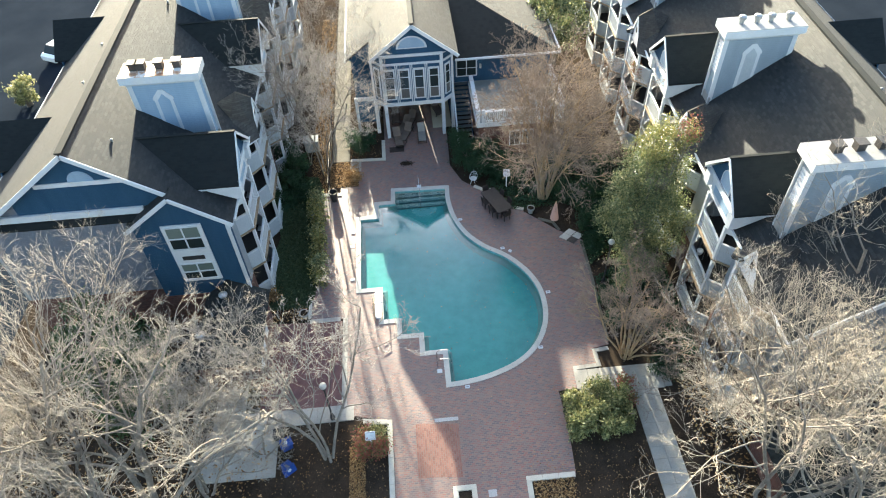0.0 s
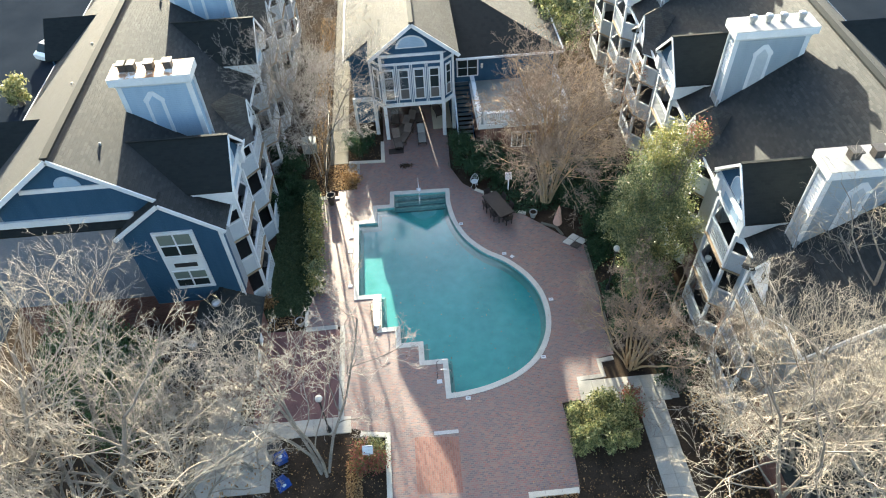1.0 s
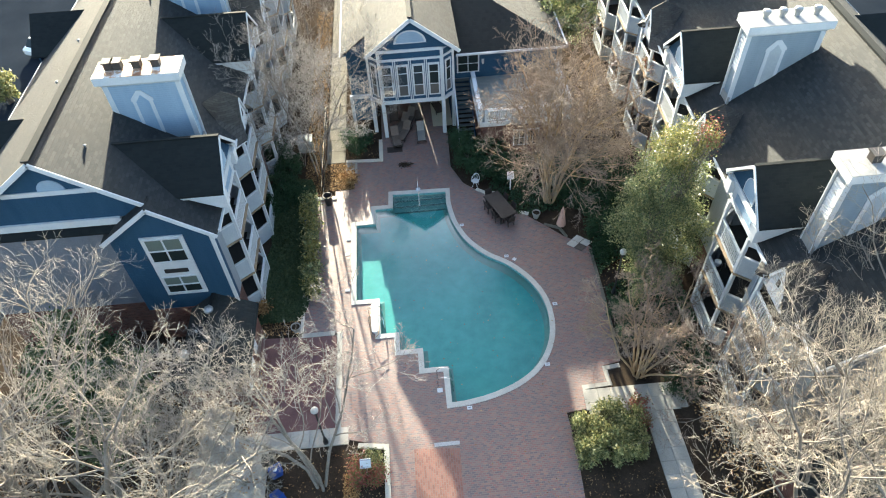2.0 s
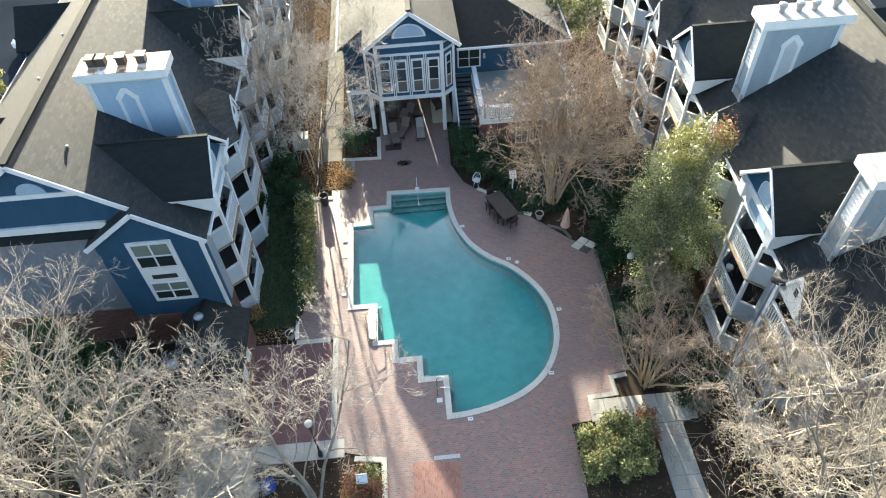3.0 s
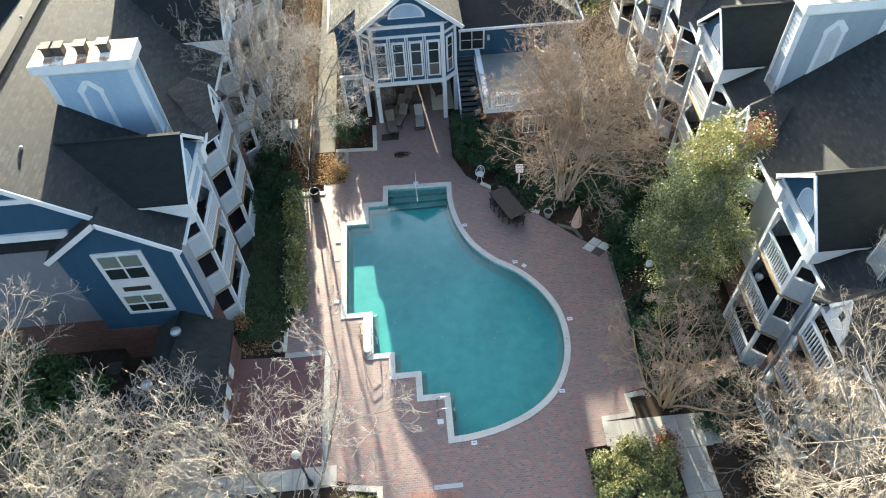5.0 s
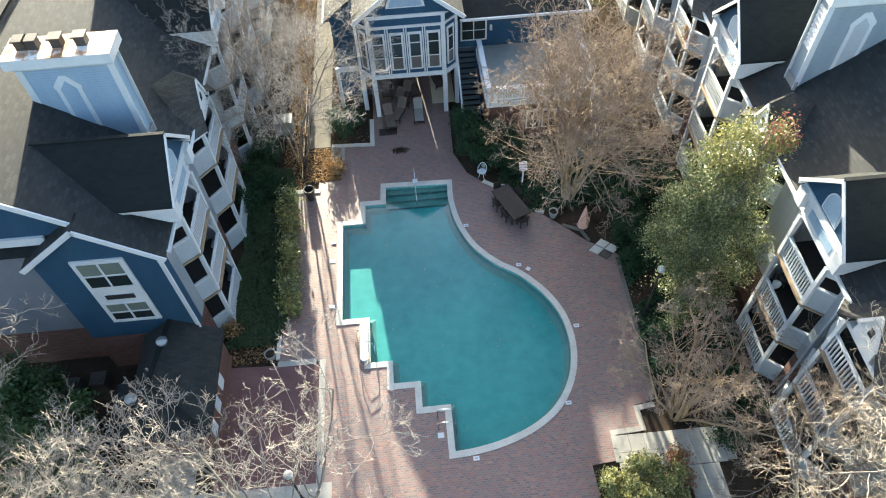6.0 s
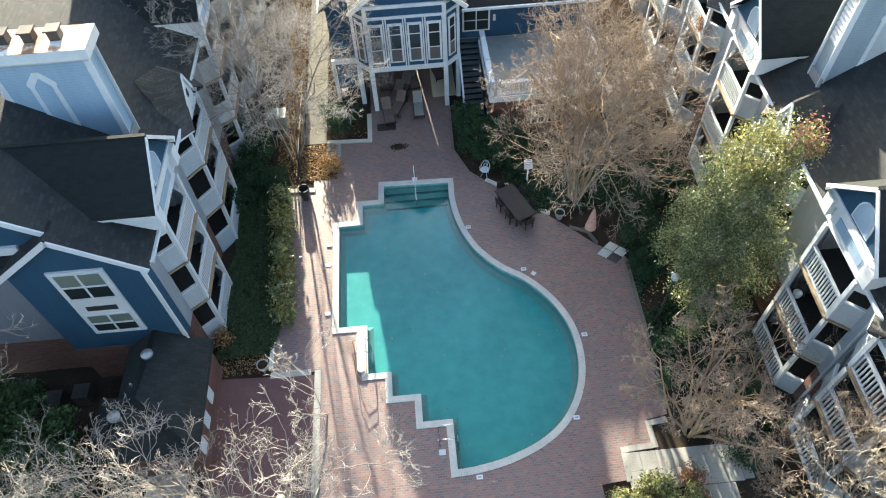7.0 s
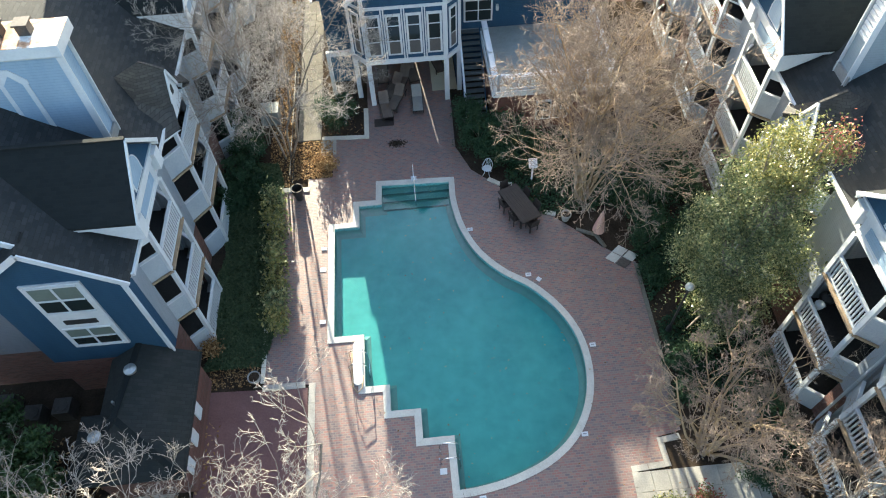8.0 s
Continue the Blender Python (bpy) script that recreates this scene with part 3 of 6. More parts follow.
def bay(house, m, yc, half, tan_slope, ridge_u, ridge_z, gabled, gab_off=0.0, ret=0.55):
    """A canted balcony bay of three levels under a gable, or under a small gablet."""
    fu = 0.66
    ys, yn = yc - half, yc + half
    out = [(0, ys - ret), (fu, ys), (fu, yn), (0, yn + ret)]
    base = None
    for lv, z in enumerate(FL):
        slab = part("balcony", Shape().solid([m(u, y, z - 0.22) for u, y in out], [m(u, y, z) for u, y in out]), M_PANEL, house, "white balcony with baluster rail and solid canted sides")
        base = base or slab
        if lv:
            part("floor_edge", Shape().solid([m(u, y, z - 0.1) for u, y in ((fu, ys), (fu + 0.13, ys), (fu + 0.13, yn), (fu, yn))], [m(u, y, z - 0.02) for u, y in ((fu, ys), (fu + 0.13, ys), (fu + 0.13, yn), (fu, yn))]), M_WOOD, slab, "weathered bare wood edge")
            part("floor_edge", Shape().beam(m(out[0][0] + 0.03, out[0][1] - 0.06, z - 0.06), m(fu + 0.08, ys - 0.05, z - 0.06), 0.08, 0.08), M_WOOD, slab)
        top = FL[lv + 1] - 0.22 if lv < 2 else 7.95
        for y in (ys, yn):
            part("post", Shape().solid([m(fu - 0.09, y - 0.09, z), m(fu + 0.07, y - 0.09, z), m(fu + 0.07, y + 0.09, z), m(fu - 0.09, y + 0.09, z)], [m(fu - 0.09, y - 0.09, top), m(fu + 0.07, y - 0.09, top), m(fu + 0.07, y + 0.09, top), m(fu - 0.09, y + 0.09, top)]), M_WHITE, slab)
        # solid canted sides up to the rail
        for (u0, y0), (u1, y1) in ((out[0], out[1]), (out[2], out[3])):
            a, b = Vector(m(u0, y0, z + RAIL / 2)), Vector(m(u1, y1, z + RAIL / 2))
            part("side_panel", Shape().beam(a, b, 0.07, RAIL), M_PANEL, slab, "solid pale panel")
            part("side_cap", Shape().beam(a + Vector((0, 0, RAIL / 2 + 0.03)), b + Vector((0, 0, RAIL / 2 + 0.03)), 0.12, 0.06), M_WHITE, slab)
        part("rail_top", Shape().beam(m(fu, ys + 0.09, z + RAIL), m(fu, yn - 0.09, z + RAIL), 0.12, 0.09), M_WHITE, slab)
        part("rail_bottom", Shape().beam(m(fu, ys + 0.09, z + 0.12), m(fu, yn - 0.09, z + 0.12), 0.07, 0.08), M_WHITE, slab)
        k = int((yn - ys - 0.3) / 0.15)
        bar = None
        for i in range(k):
            y = ys + 0.17 + (yn - ys - 0.34) * i / (k - 1)
            p = m(fu, y, z + 0.14)
            if bar is None:
                bar = Shape().box(-0.028, 0.028, -0.028, 0.028, 0, RAIL - 0.16).data("baluster", M_WHITE)
            part("baluster", bar, M_WHITE, slab, at=p)
        # recess behind the balcony, with a dark sliding door
        top = FL[lv + 1] - 0.22 if lv < 2 else 7.95
        rec = [(-1.5, ys - ret), (-0.0, ys - ret), (-0.0, yn + ret), (-1.5, yn + ret)]
        # recess floor and slab sheet painted near-black for the shade inside
        part("recess_floor", Shape().solid([m(u, y, z - 0.2) for u, y in rec], [m(u, y, z - 0.004) for u, y in rec]), M_SHADEDFLOOR, slab)
        part("floor_shade", Shape().solid([m(u, y, z) for u, y in ((0.0, ys + 0.05), (fu - 0.08, ys + 0.05), (fu - 0.08, yn - 0.05), (0.0, yn - 0.05))], [m(u, y, z + 0.012) for u, y in ((0.0, ys + 0.05), (fu - 0.08, ys + 0.05), (fu - 0.08, yn - 0.05), (0.0, yn - 0.05))]), M_SHADEDFLOOR, slab)
        for y in (ys - ret, yn + ret - 0.1):
            part("recess_wall", Shape().solid([m(-1.5, y, z), m(-0.2, y, z), m(-0.2, y + 0.1, z), m(-1.5, y + 0.1, z)], [m(-1.5, y, top), m(-0.2, y, top), m(-0.2, y + 0.1, top), m(-1.5, y + 0.1, top)]), M_PALE, slab)
        part("back_wall", Shape().solid([m(-1.6, ys - ret, z - 0.2), m(-1.5, ys - ret, z - 0.2), m(-1.5, yn + ret, z - 0.2), m(-1.6, yn + ret, z - 0.2)], [m(-1.6, ys - ret, top), m(-1.5, ys - ret, top), m(-1.5, yn + ret, top), m(-1.6, yn + ret, top)]), M_PALE, slab)
        part("balcony_door", Shape().solid([m(-1.5, ys + 0.15, z), m(-1.46, ys + 0.15, z), m(-1.46, yn - 0.15, z), m(-1.5, yn - 0.15, z)], [m(-1.5, ys + 0.15, z + 2.1), m(-1.46, ys + 0.15, z + 2.1), m(-1.46, yn - 0.15, z + 2.1), m(-1.5, yn - 0.15, z + 2.1)]), M_GLASS, slab, "dark glazed sliding door")
        if lv == 2:
            part("side_screen", Shape().beam(m(*out[0], 7.75), m(*out[1], 7.75), 0.1, 0.4), M_WHITE, slab)
            part("side_screen", Shape().beam(m(*out[2], 7.75), m(*out[3], 7.75), 0.1, 0.4), M_WHITE, slab)
    # head of the bay
    hz = 7.95 if gabled else 7.48
    head = part("bay_head", Shape().solid([m(u, y, hz) for u, y in out], [m(u, y, hz + 0.2) for u, y in out]), M_WHITE, house, "white head beam over the top balcony")
    if gabled:
        hw, ez, pz, gu = 2.0, 9.33, 11.28, 0.95
        sl = (pz - ez) / hw
        part("frieze", Shape().solid([m(0, ys - 0.3, 8.15), m(fu - 0.02, ys - 0.05, 8.15), m(fu - 0.02, yn + 0.05, 8.15), m(0, yn + 0.3, 8.15)], [m(0, ys - 0.3, 9.05), m(fu - 0.02, ys - 0.05, 9.05), m(fu - 0.02, yn + 0.05, 9.05), m(0, yn + 0.3, 9.05)]), M_WHITE, head)
        part("transom", Shape().solid([m(fu - 0.03, ys + 0.35, 8.28), m(fu, ys + 0.35, 8.28), m(fu, yn - 0.35, 8.28), m(fu - 0.03, yn - 0.35, 8.28)], [m(fu - 0.03, ys + 0.35, 8.72), m(fu + 0.004, ys + 0.35, 8.72), m(fu + 0.004, yn - 0.35, 8.72), m(fu - 0.03, yn - 0.35, 8.72)]), M_CHIM, head, "pale recessed frieze panel")
        part("gable_band", Shape().solid([m(fu - 0.05, yc - 1.9, 8.85), m(fu + 0.06, yc - 1.9, 8.85), m(fu + 0.06, yc + 1.9, 8.85), m(fu - 0.05, yc + 1.9, 8.85)], [m(fu - 0.05, yc - 1.9, 9.2), m(fu + 0.06, yc - 1.9, 9.2), m(fu + 0.06, yc + 1.9, 9.2), m(fu - 0.05, yc + 1.9, 9.2)]), M_WHITE, head)
        tri = [(yc - 1.9, 9.2), (yc + 1.9, 9.2), (yc, 9.2 + 1.9 * sl)]
        part("gable_wall", Shape().solid([m(fu - 0.1, y, z) for y, z in tri], [m(fu, y, z) for y, z in tri]), M_BLUE, head, "blue gable wall")
        arch = [(yc - 0.5, 9.36), (yc + 0.5, 9.36)] + [(yc + 0.5 * math.cos(a), 9.72 + 0.6 * math.sin(a)) for a in [math.pi * i / 10 for i in range(11)]]
        rim = [(yc + (y - yc) * 1.16, 9.25 + (z - 9.32) * 1.1) for y, z in arch]
        part("arch_frame", Shape().solid([m(fu, y, z) for y, z in rim], [m(fu + 0.035, y, z) for y, z in rim]), M_WHITE, head)
        part("arch_vent", Shape().solid([m(fu + 0.03, y, z) for y, z in arch], [m(fu + 0.05, y, z) for y, z in arch]), M_CHIM, head, "pale arched louvre")
        bu = lambda z: ridge_u + (ridge_z - z) / tan_slope - 0.25
        roof = Shape()
        for s in (-1, 1):
            quad_slab(roof, m, [(gu, yc, pz), (gu, yc + s * hw, ez), (bu(ez), yc + s * hw, ez), (bu(pz), yc, pz)], 0.1)
        part("dormer_roof", roof, M_SHINGLE_X, house, "shingled gable roof over the balconies, coloured dark as in shade")
        for s in (-1, 1):
            part("rake_board", Shape().beam(m(gu - 0.0, yc, pz - 0.07), m(gu - 0.0, yc + s * (hw + 0.02), ez - 0.07), 0.05, 0.14), M_WHITE, head)
            part("eave_board", Shape().beam(m(gu, yc + s * (hw - 0.03), ez - 0.16), m(bu(ez) - 0.6, yc + s * (hw - 0.03), ez - 0.13), 0.05, 0.14), M_WHITE, head)
            cheek = [(fu - 1.55, 9.12), (gu - 0.06, 9.12), (gu - 0.06, 8.34), (gu - 0.45, 8.34), (fu - 1.45, 8.98)]
            part("gable_cheek", Shape().solid([m(u, yc + s * (hw - 0.62), z) for u, z in cheek], [m(u, yc + s * (hw - 0.12), z) for u, z in cheek]), M_WHITE, head)
        part("ridge_cap", Shape().beam(m(gu, yc, pz + 0.02), m(bu(pz), yc, pz + 0.02), 0.16, 0.05), M_SHINGLE_X, house)
    else:
        yg = yc + gab_off
        peak_, back_, nose = (-0.1, yg, 10.0), (-1.3, yg, 9.34), (0.75, yg, 9.55)
        roof, skin = Shape(), []
        for s in (-1, 1):
            ye = ys if s < 0 else yn
            foot = (0.75, yg + s * 0.62, 8.38)
            knee = (0.48, yg + s * 0.95, 8.24)
            corner, rear = (fu + 0.36, ye + s * 0.2, 7.84), (0.3, ye + s * (ret + 0.12), 7.86)
            valley = (-0.55, yg + s * 0.85, 8.82)
            skin += [(peak_, nose, foot), (peak_, foot, knee), (knee, foot, corner), (peak_, knee, valley), (knee, corner, rear), (knee, rear, valley), (peak_, valley, back_)]
        folded(roof, m, skin, 0.07)
        part("gablet_roof", roof, M_SHINGLE_BROWN, house, "steep browned shingle gablet roof with flared eaves")
        for s in (-1, 1):
            part("rake_board", Shape().beam(m(0.76, yg, 9.48), m(0.76, yg + s * 0.64, 8.3), 0.05, 0.12), M_WHITE, head)
        part("ridge_cap", Shape().beam(m(*peak_), m(*nose), 0.1, 0.05), M_SHINGLE_BROWN, house)
        face = [(yg - 0.64, 7.66), (yg + 0.64, 7.66), (yg + 0.6, 8.3), (yg, 9.46), (yg - 0.6, 8.3)]
        part("gablet_face", Shape().solid([m(fu - 0.08, y, z) for y, z in face], [m(0.7, y, z) for y, z in face]), M_WHITE, head)
        part("gablet_vent", Shape().solid([m(0.7, yg - 0.12, 8.35), m(0.72, yg - 0.12, 8.35), m(0.72, yg + 0.12, 8.35), m(0.7, yg + 0.12, 8.35)], [m(0.7, yg - 0.12, 8.72), m(0.72, yg - 0.12, 8.72), m(0.72, yg + 0.12, 8.72), m(0.7, yg + 0.12, 8.72)]), M_DARK, head)
        for s, ye in ((-1, ys), (1, yn)):
            lip = [(-0.5, ye + s * (ret + 0.1)), (0.33, ye + s * (ret + 0.1)), (fu + 0.34, ye + s * 0.18), (fu + 0.02, ye - s * 0.1), (-0.5, ye - s * 0.1)]
            part("bay_eave", Shape().solid([m(u, y, 7.7) for u, y in lip], [m(u, y, 7.8 + 0.25 * (u < 0)) for u, y in lip]), M_SHINGLE_BROWN, house)
            part("bay_gutter", Shape().beam(m(*lip[1], 7.76), m(*lip[2], 7.76), 0.05, 0.08), M_WHITE, house)


def chimney(house, m, u0, u1, yc, flues, rust, ridge_u, ridge_z, tan_slope, clad, cap):
    """A broad clapboard chimney with a metal cap and flues."""
    zb = ridge_z - tan_slope * 7.2
    y0, y1 = yc - 0.43, yc + 0.43
    c = part("chimney", Shape().solid([m(u, y, zb) for u, y in ((u0, y0), (u1, y0), (u1, y1), (u0, y1))], [m(u, y, 13.12) for u, y in ((u0, y0), (u1, y0), (u1, y1), (u0, y1))]), clad, house, "broad pale blue clapboard chimney")
    for u in (u0, u1):
        for y in (y0, y1):
            part("corner_board", Shape().solid([m(u + a, y + b, zb) for a, b in ((-0.13, -0.02), (0.13, -0.02), (0.13, 0.02), (-0.13, 0.02))], [m(u + a, y + b, 13.12) for a, b in ((-0.13, -0.02), (0.13, -0.02), (0.13, 0.02), (-0.13, 0.02))]), M_WHITE, c)
    part("cornice", Shape().solid([m(u, y, 13.0) for u, y in ((u0 - 0.1, y0 - 0.1), (u1 + 0.1, y0 - 0.1), (u1 + 0.1, y1 + 0.1), (u0 - 0.1, y1 + 0.1))], [m(u, y, 13.2) for u, y in ((u0 - 0.22, y0 - 0.22), (u1 + 0.22, y0 - 0.22), (u1 + 0.22, y1 + 0.22), (u0 - 0.22, y1 + 0.22))]), M_WHITE, c)
    edge = [(u0 - 0.3, y0 - 0.32), (u1 + 0.3, y0 - 0.32), (u1 + 0.3, y1 + 0.32), (u0 - 0.3, y1 + 0.32)]
    part("cap", Shape().solid([m(u, y, 13.2) for u, y in edge], [m(u, y, 13.6) for u, y in edge]), M_WHITE, c, "white chimney cap")
    part("cap_plate", Shape().solid([m(u, y, 13.6) for u, y in edge], [m(u, y, 13.62) for u, y in edge]), cap, c, "rust-streaked metal plate" if cap is M_RUST else "pale metal plate")
    # pointed panel on both broad faces
    um, w = (u0 + u1) / 2 + (-0.25 if clad is M_CHIM else 0.25), 0.48
    for y, s in ((y0, -1), (y1, 1)):
        o = [(um - w, 9.3), (um + w, 9.3), (um + w, 12.02), (um + w + 0.05, 12.02), (um + w + 0.05, 12.16), (um + 0.12, 12.62), (um - 0.12, 12.62), (um - w - 0.05, 12.16), (um - w - 0.05, 12.02), (um - w, 12.02)]
        inn = [(um - w + 0.17, 9.3), (um + w - 0.17, 9.3), (um + w - 0.17, 12.0), (um, 12.38), (um - w + 0.17, 12.0)]
        part("pointed_frame", Shape().solid([m(u, y + s * 0.0, z) for u, z in o], [m(u, y + s * 0.04, z) for u, z in o]), M_WHITE, c, "white pointed trim")
        part("pointed_panel", Shape().solid([m(u, y + s * 0.03, z) for u, z in inn], [m(u, y + s * 0.045, z) for u, z in inn]), clad if clad is M_CHIM else M_PANEL, c)
    for u, s in ((u0, -1), (u1, 1)):
        for k in range(9 if clad is M_CHIM_E else 0):
            z = 10.9 + 0.21 * k
            part("side_louvre", Shape().solid([m(u, y0 + 0.14, z), m(u + s * 0.05, y0 + 0.14, z - 0.04), m(u + s * 0.05, y1 - 0.14, z - 0.04), m(u, y1 - 0.14, z)], [m(u, y0 + 0.14, z + 0.1), m(u + s * 0.05, y0 + 0.14, z + 0.06), m(u + s * 0.05, y1 - 0.14, z + 0.06), m(u, y1 - 0.14, z + 0.1)]), M_WHITE, c)
    zf = ridge_z - tan_slope * (u1 - ridge_u)
    part("flashing", Shape().solid([m(u1 + 0.02, y0 - 0.12, zf - 0.1), m(u1 + 0.1, y0 - 0.12, zf - 0.1), m(u1 + 0.1, y1 + 0.1, zf - 0.1), m(u1 + 0.02, y1 + 0.1, zf - 0.1)], [m(u1 + 0.02, y0 - 0.12, zf + 0.34), m(u1 + 0.1, y0 - 0.12, zf + 0.34), m(u1 + 0.1, y1 + 0.1, zf + 0.34), m(u1 + 0.02, y1 + 0.1, zf + 0.34)]), M_CAP, c, "white metal flashing")
    for u in flues:
        x, y, z = m(u, yc + 0.05, 13.62)
        if rust:
            part("flue", Shape().box(x - 0.19, x + 0.19, y - 0.19, y + 0.19, z, z + 0.36), M_FLUE, c, "square dark flue cap")
            part("flue_lid", Shape().box(x - 0.25, x + 0.25, y - 0.25, y + 0.25, z + 0.36, z + 0.42), M_FLUE, c)
        else:
            part("flue", Shape().ring([(0.14, 0), (0.14, 0.22), (0.2, 0.24), (0.2, 0.4), (0.1, 0.46)], 12, (x, y, z)), M_GALV, c, "round galvanised flue")


def block(name, label, xw, side, k, yref, y0, y1, ridge_u, ridge_z, gables, smalls, chims, back, flue_square):
    """A long three-storey block: walls, roof, bays and chimneys."""
    h = thing(name, label, "apartment building", (xw + side * ridge_u, (y0 + y1) / 2, 0))
    m = shear(xw, side, k, yref)
    eave_u, eave_z = 0.42, 8.05
    ts = (ridge_z - eave_z) / (eave_u - ridge_u)
    far = 2 * ridge_u - eave_u
    back_u = far + 0.42
    # walls with a brick ground floor
    wy0 = y0 + 0.45
    gaps = sorted([(yc - 1.28 - 0.55, yc + 1.28 + 0.55) for yc in gables] + [(yc - 1.25 - 0.85, yc + 1.25 + 0.85) for yc in smalls])
    runs, at = [], wy0
    for g0, g1 in gaps:
        runs.append((0.0, at, g0))
        at = g1
    runs += [(0.0, at, y1), (back_u + 0.2, wy0, y1)]
    for u, ya, yb in runs:
        if yb - ya < 0.05:
            continue
        part("brick_wall", Shape().solid([m(u, ya, 0), m(u - 0.2, ya, 0), m(u - 0.2, yb, 0), m(u, yb, 0)], [m(u, ya, 2.6), m(u - 0.2, ya, 2.6), m(u - 0.2, yb, 2.6), m(u, yb, 2.6)]), M_BRICKWALL, h, "red brick ground storey")
        o = 0.02 * (u == 0)
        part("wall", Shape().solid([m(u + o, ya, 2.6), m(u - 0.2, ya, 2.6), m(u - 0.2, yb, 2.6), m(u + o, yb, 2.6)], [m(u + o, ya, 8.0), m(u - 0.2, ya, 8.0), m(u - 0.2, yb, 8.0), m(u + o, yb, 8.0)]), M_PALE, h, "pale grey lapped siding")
    for g0, g1 in gaps:
        part("head_wall", Shape().solid([m(0.02, g0, 7.95), m(-0.2, g0, 7.95), m(-0.2, g1, 7.95), m(0.02, g1, 7.95)], [m(0.02, g0, 8.05), m(-0.2, g0, 8.05), m(-0.2, g1, 8.05), m(0.02, g1, 8.05)]), M_PALE, h)
        part("recess_ceiling", Shape().solid([m(-0.2, g0, 7.9), m(-1.6, g0, 7.9), m(-1.6, g1, 7.9), m(-0.2, g1, 7.9)], [m(-0.2, g0, 8.0), m(-1.6, g0, 8.0), m(-1.6, g1, 8.0), m(-0.2, g1, 8.0)]), M_PALE, h)
    for y in (wy0 + 0.2, y1):
        part("brick_end", Shape().solid([m(u, yy, 0) for u, yy in ((-0.2, y - 0.2), (back_u + 0.2, y - 0.2), (back_u + 0.2, y), (-0.2, y))], [m(u, yy, 2.6) for u, yy in ((-0.2, y - 0.2), (back_u + 0.2, y - 0.2), (back_u + 0.2, y), (-0.2, y))]), M_BRICKWALL_S, h)
        gab = [(-0.2, 2.6), (back_u + 0.2, 2.6), (back_u + 0.2, 8.0), (ridge_u, ridge_z - 0.3), (-0.2, 8.0)]
        part("end_wall", Shape().solid([m(u, y - 0.2, z) for u, z in gab], [m(u, y, z) for u, z in gab]), M_GREYWALL, h, "blue-grey siding end wall")
    # roof planes
    main = Shape()
    quad_slab(main, m, [(ridge_u, y0, ridge_z), (ridge_u, y1 + 0.3, ridge_z), (eave_u, y1 + 0.3, eave_z), (eave_u, y0, eave_z)], 0.14)
    part("roof", main, M_SHINGLE, h, "weathered grey-brown asphalt shingle roof")
    rear = Shape()
    quad_slab(rear, m, [(ridge_u, y0, ridge_z), (ridge_u, y1 + 0.3, ridge_z), (far, y1 + 0.3, eave_z), (far, y0, eave_z)], 0.14)
    part("roof", rear, M_SHINGLE, h, "weathered grey-brown asphalt shingle roof")
    part("ridge_cap", Shape().beam(m(ridge_u, y0, ridge_z + 0.03), m(ridge_u, y1, ridge_z + 0.03), 0.34, 0.09), M_SHINGLE_X, h)
    for u, z in ((eave_u + 0.03, eave_z - 0.12), (far - 0.03, eave_z - 0.12)):
        part("gutter", Shape().beam(m(u, y0, z), m(u, y1, z), 0.12, 0.15), M_WHITE, h, "white eaves gutter")
    for u in (eave_u, far):
        part("rake_board", Shape().beam(m(ridge_u, y0 - 0.03, ridge_z - 0.14), m(u, y0 - 0.03, eave_z - 0.14), 0.06, 0.24), M_WHITE, h, "white rake board")
    for yc in gables:
        bay(h, m, yc, 1.28, ts, ridge_u, ridge_z, True)
    for yc in smalls:
        bay(h, m, yc, 1.25, ts, ridge_u, ridge_z, False, 0.15, 0.85)
    for i, (u0, u1, yc) in enumerate(chims):
        fl = [u0 + (u1 - u0) * f for f in ((0.12, 0.24, 0.5, 0.76) if flue_square[i] else (0.12, 0.38, 0.58, 0.8))]
        chimney(h, m, u0, u1, yc, fl, flue_square[i], ridge_u, ridge_z, ts, M_CHIM if side > 0 else M_CHIM_E, M_RUST if side > 0 and flue_square[i] else M_CAP)
    # gables on the car park side
    for yc in back:
        bu = lambda z: ridge_u - (ridge_z - z) / ts + 0.25
        roof = Shape()
        for s in (-1, 1):
            quad_slab(roof, m, [(far - 0.4, yc, 10.3), (far - 0.4, yc + s * 2.2, 8.5), (bu(8.5), yc + s * 2.2, 8.5), (bu(10.3), yc, 10.3)], 0.1)
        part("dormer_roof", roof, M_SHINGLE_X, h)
        tri = [(yc - 2.0, 6.0), (yc + 2.0, 6.0), (yc + 2.0, 8.5), (yc, 10.15), (yc - 2.0, 8.5)]
        part("rear_gable", Shape().solid([m(far - 0.1, y, z) for y, z in tri], [m(far, y, z) for y, z in tri]), M_BLUE, h)
    # vent pipes on the roof
    r = random.Random(len(name))
    for i in range(10):
        y = y0 + 2.6 + i * 4.7 + r.uniform(-0.6, 0.6)
        u = ridge_u - 1.1 - r.uniform(0, 0.5) if i % 3 else ridge_u + 1.5
        z = ridge_z - abs(u - ridge_u) * ts
        x, yy, zz = m(u, y, z)
        pipe = part("vent_pipe", Shape().ring([(0.05, -0.1), (0.05, 0.1)], 8, (x, yy, zz)), M_GALV, h, "small grey vent pipe")
        part("vent_cap", Shape().ring([(0.075, 0.08), (0.08, 0.12), (0.03, 0.15)], 8, (x, yy, zz)), M_CAP, pipe)
    return h, m


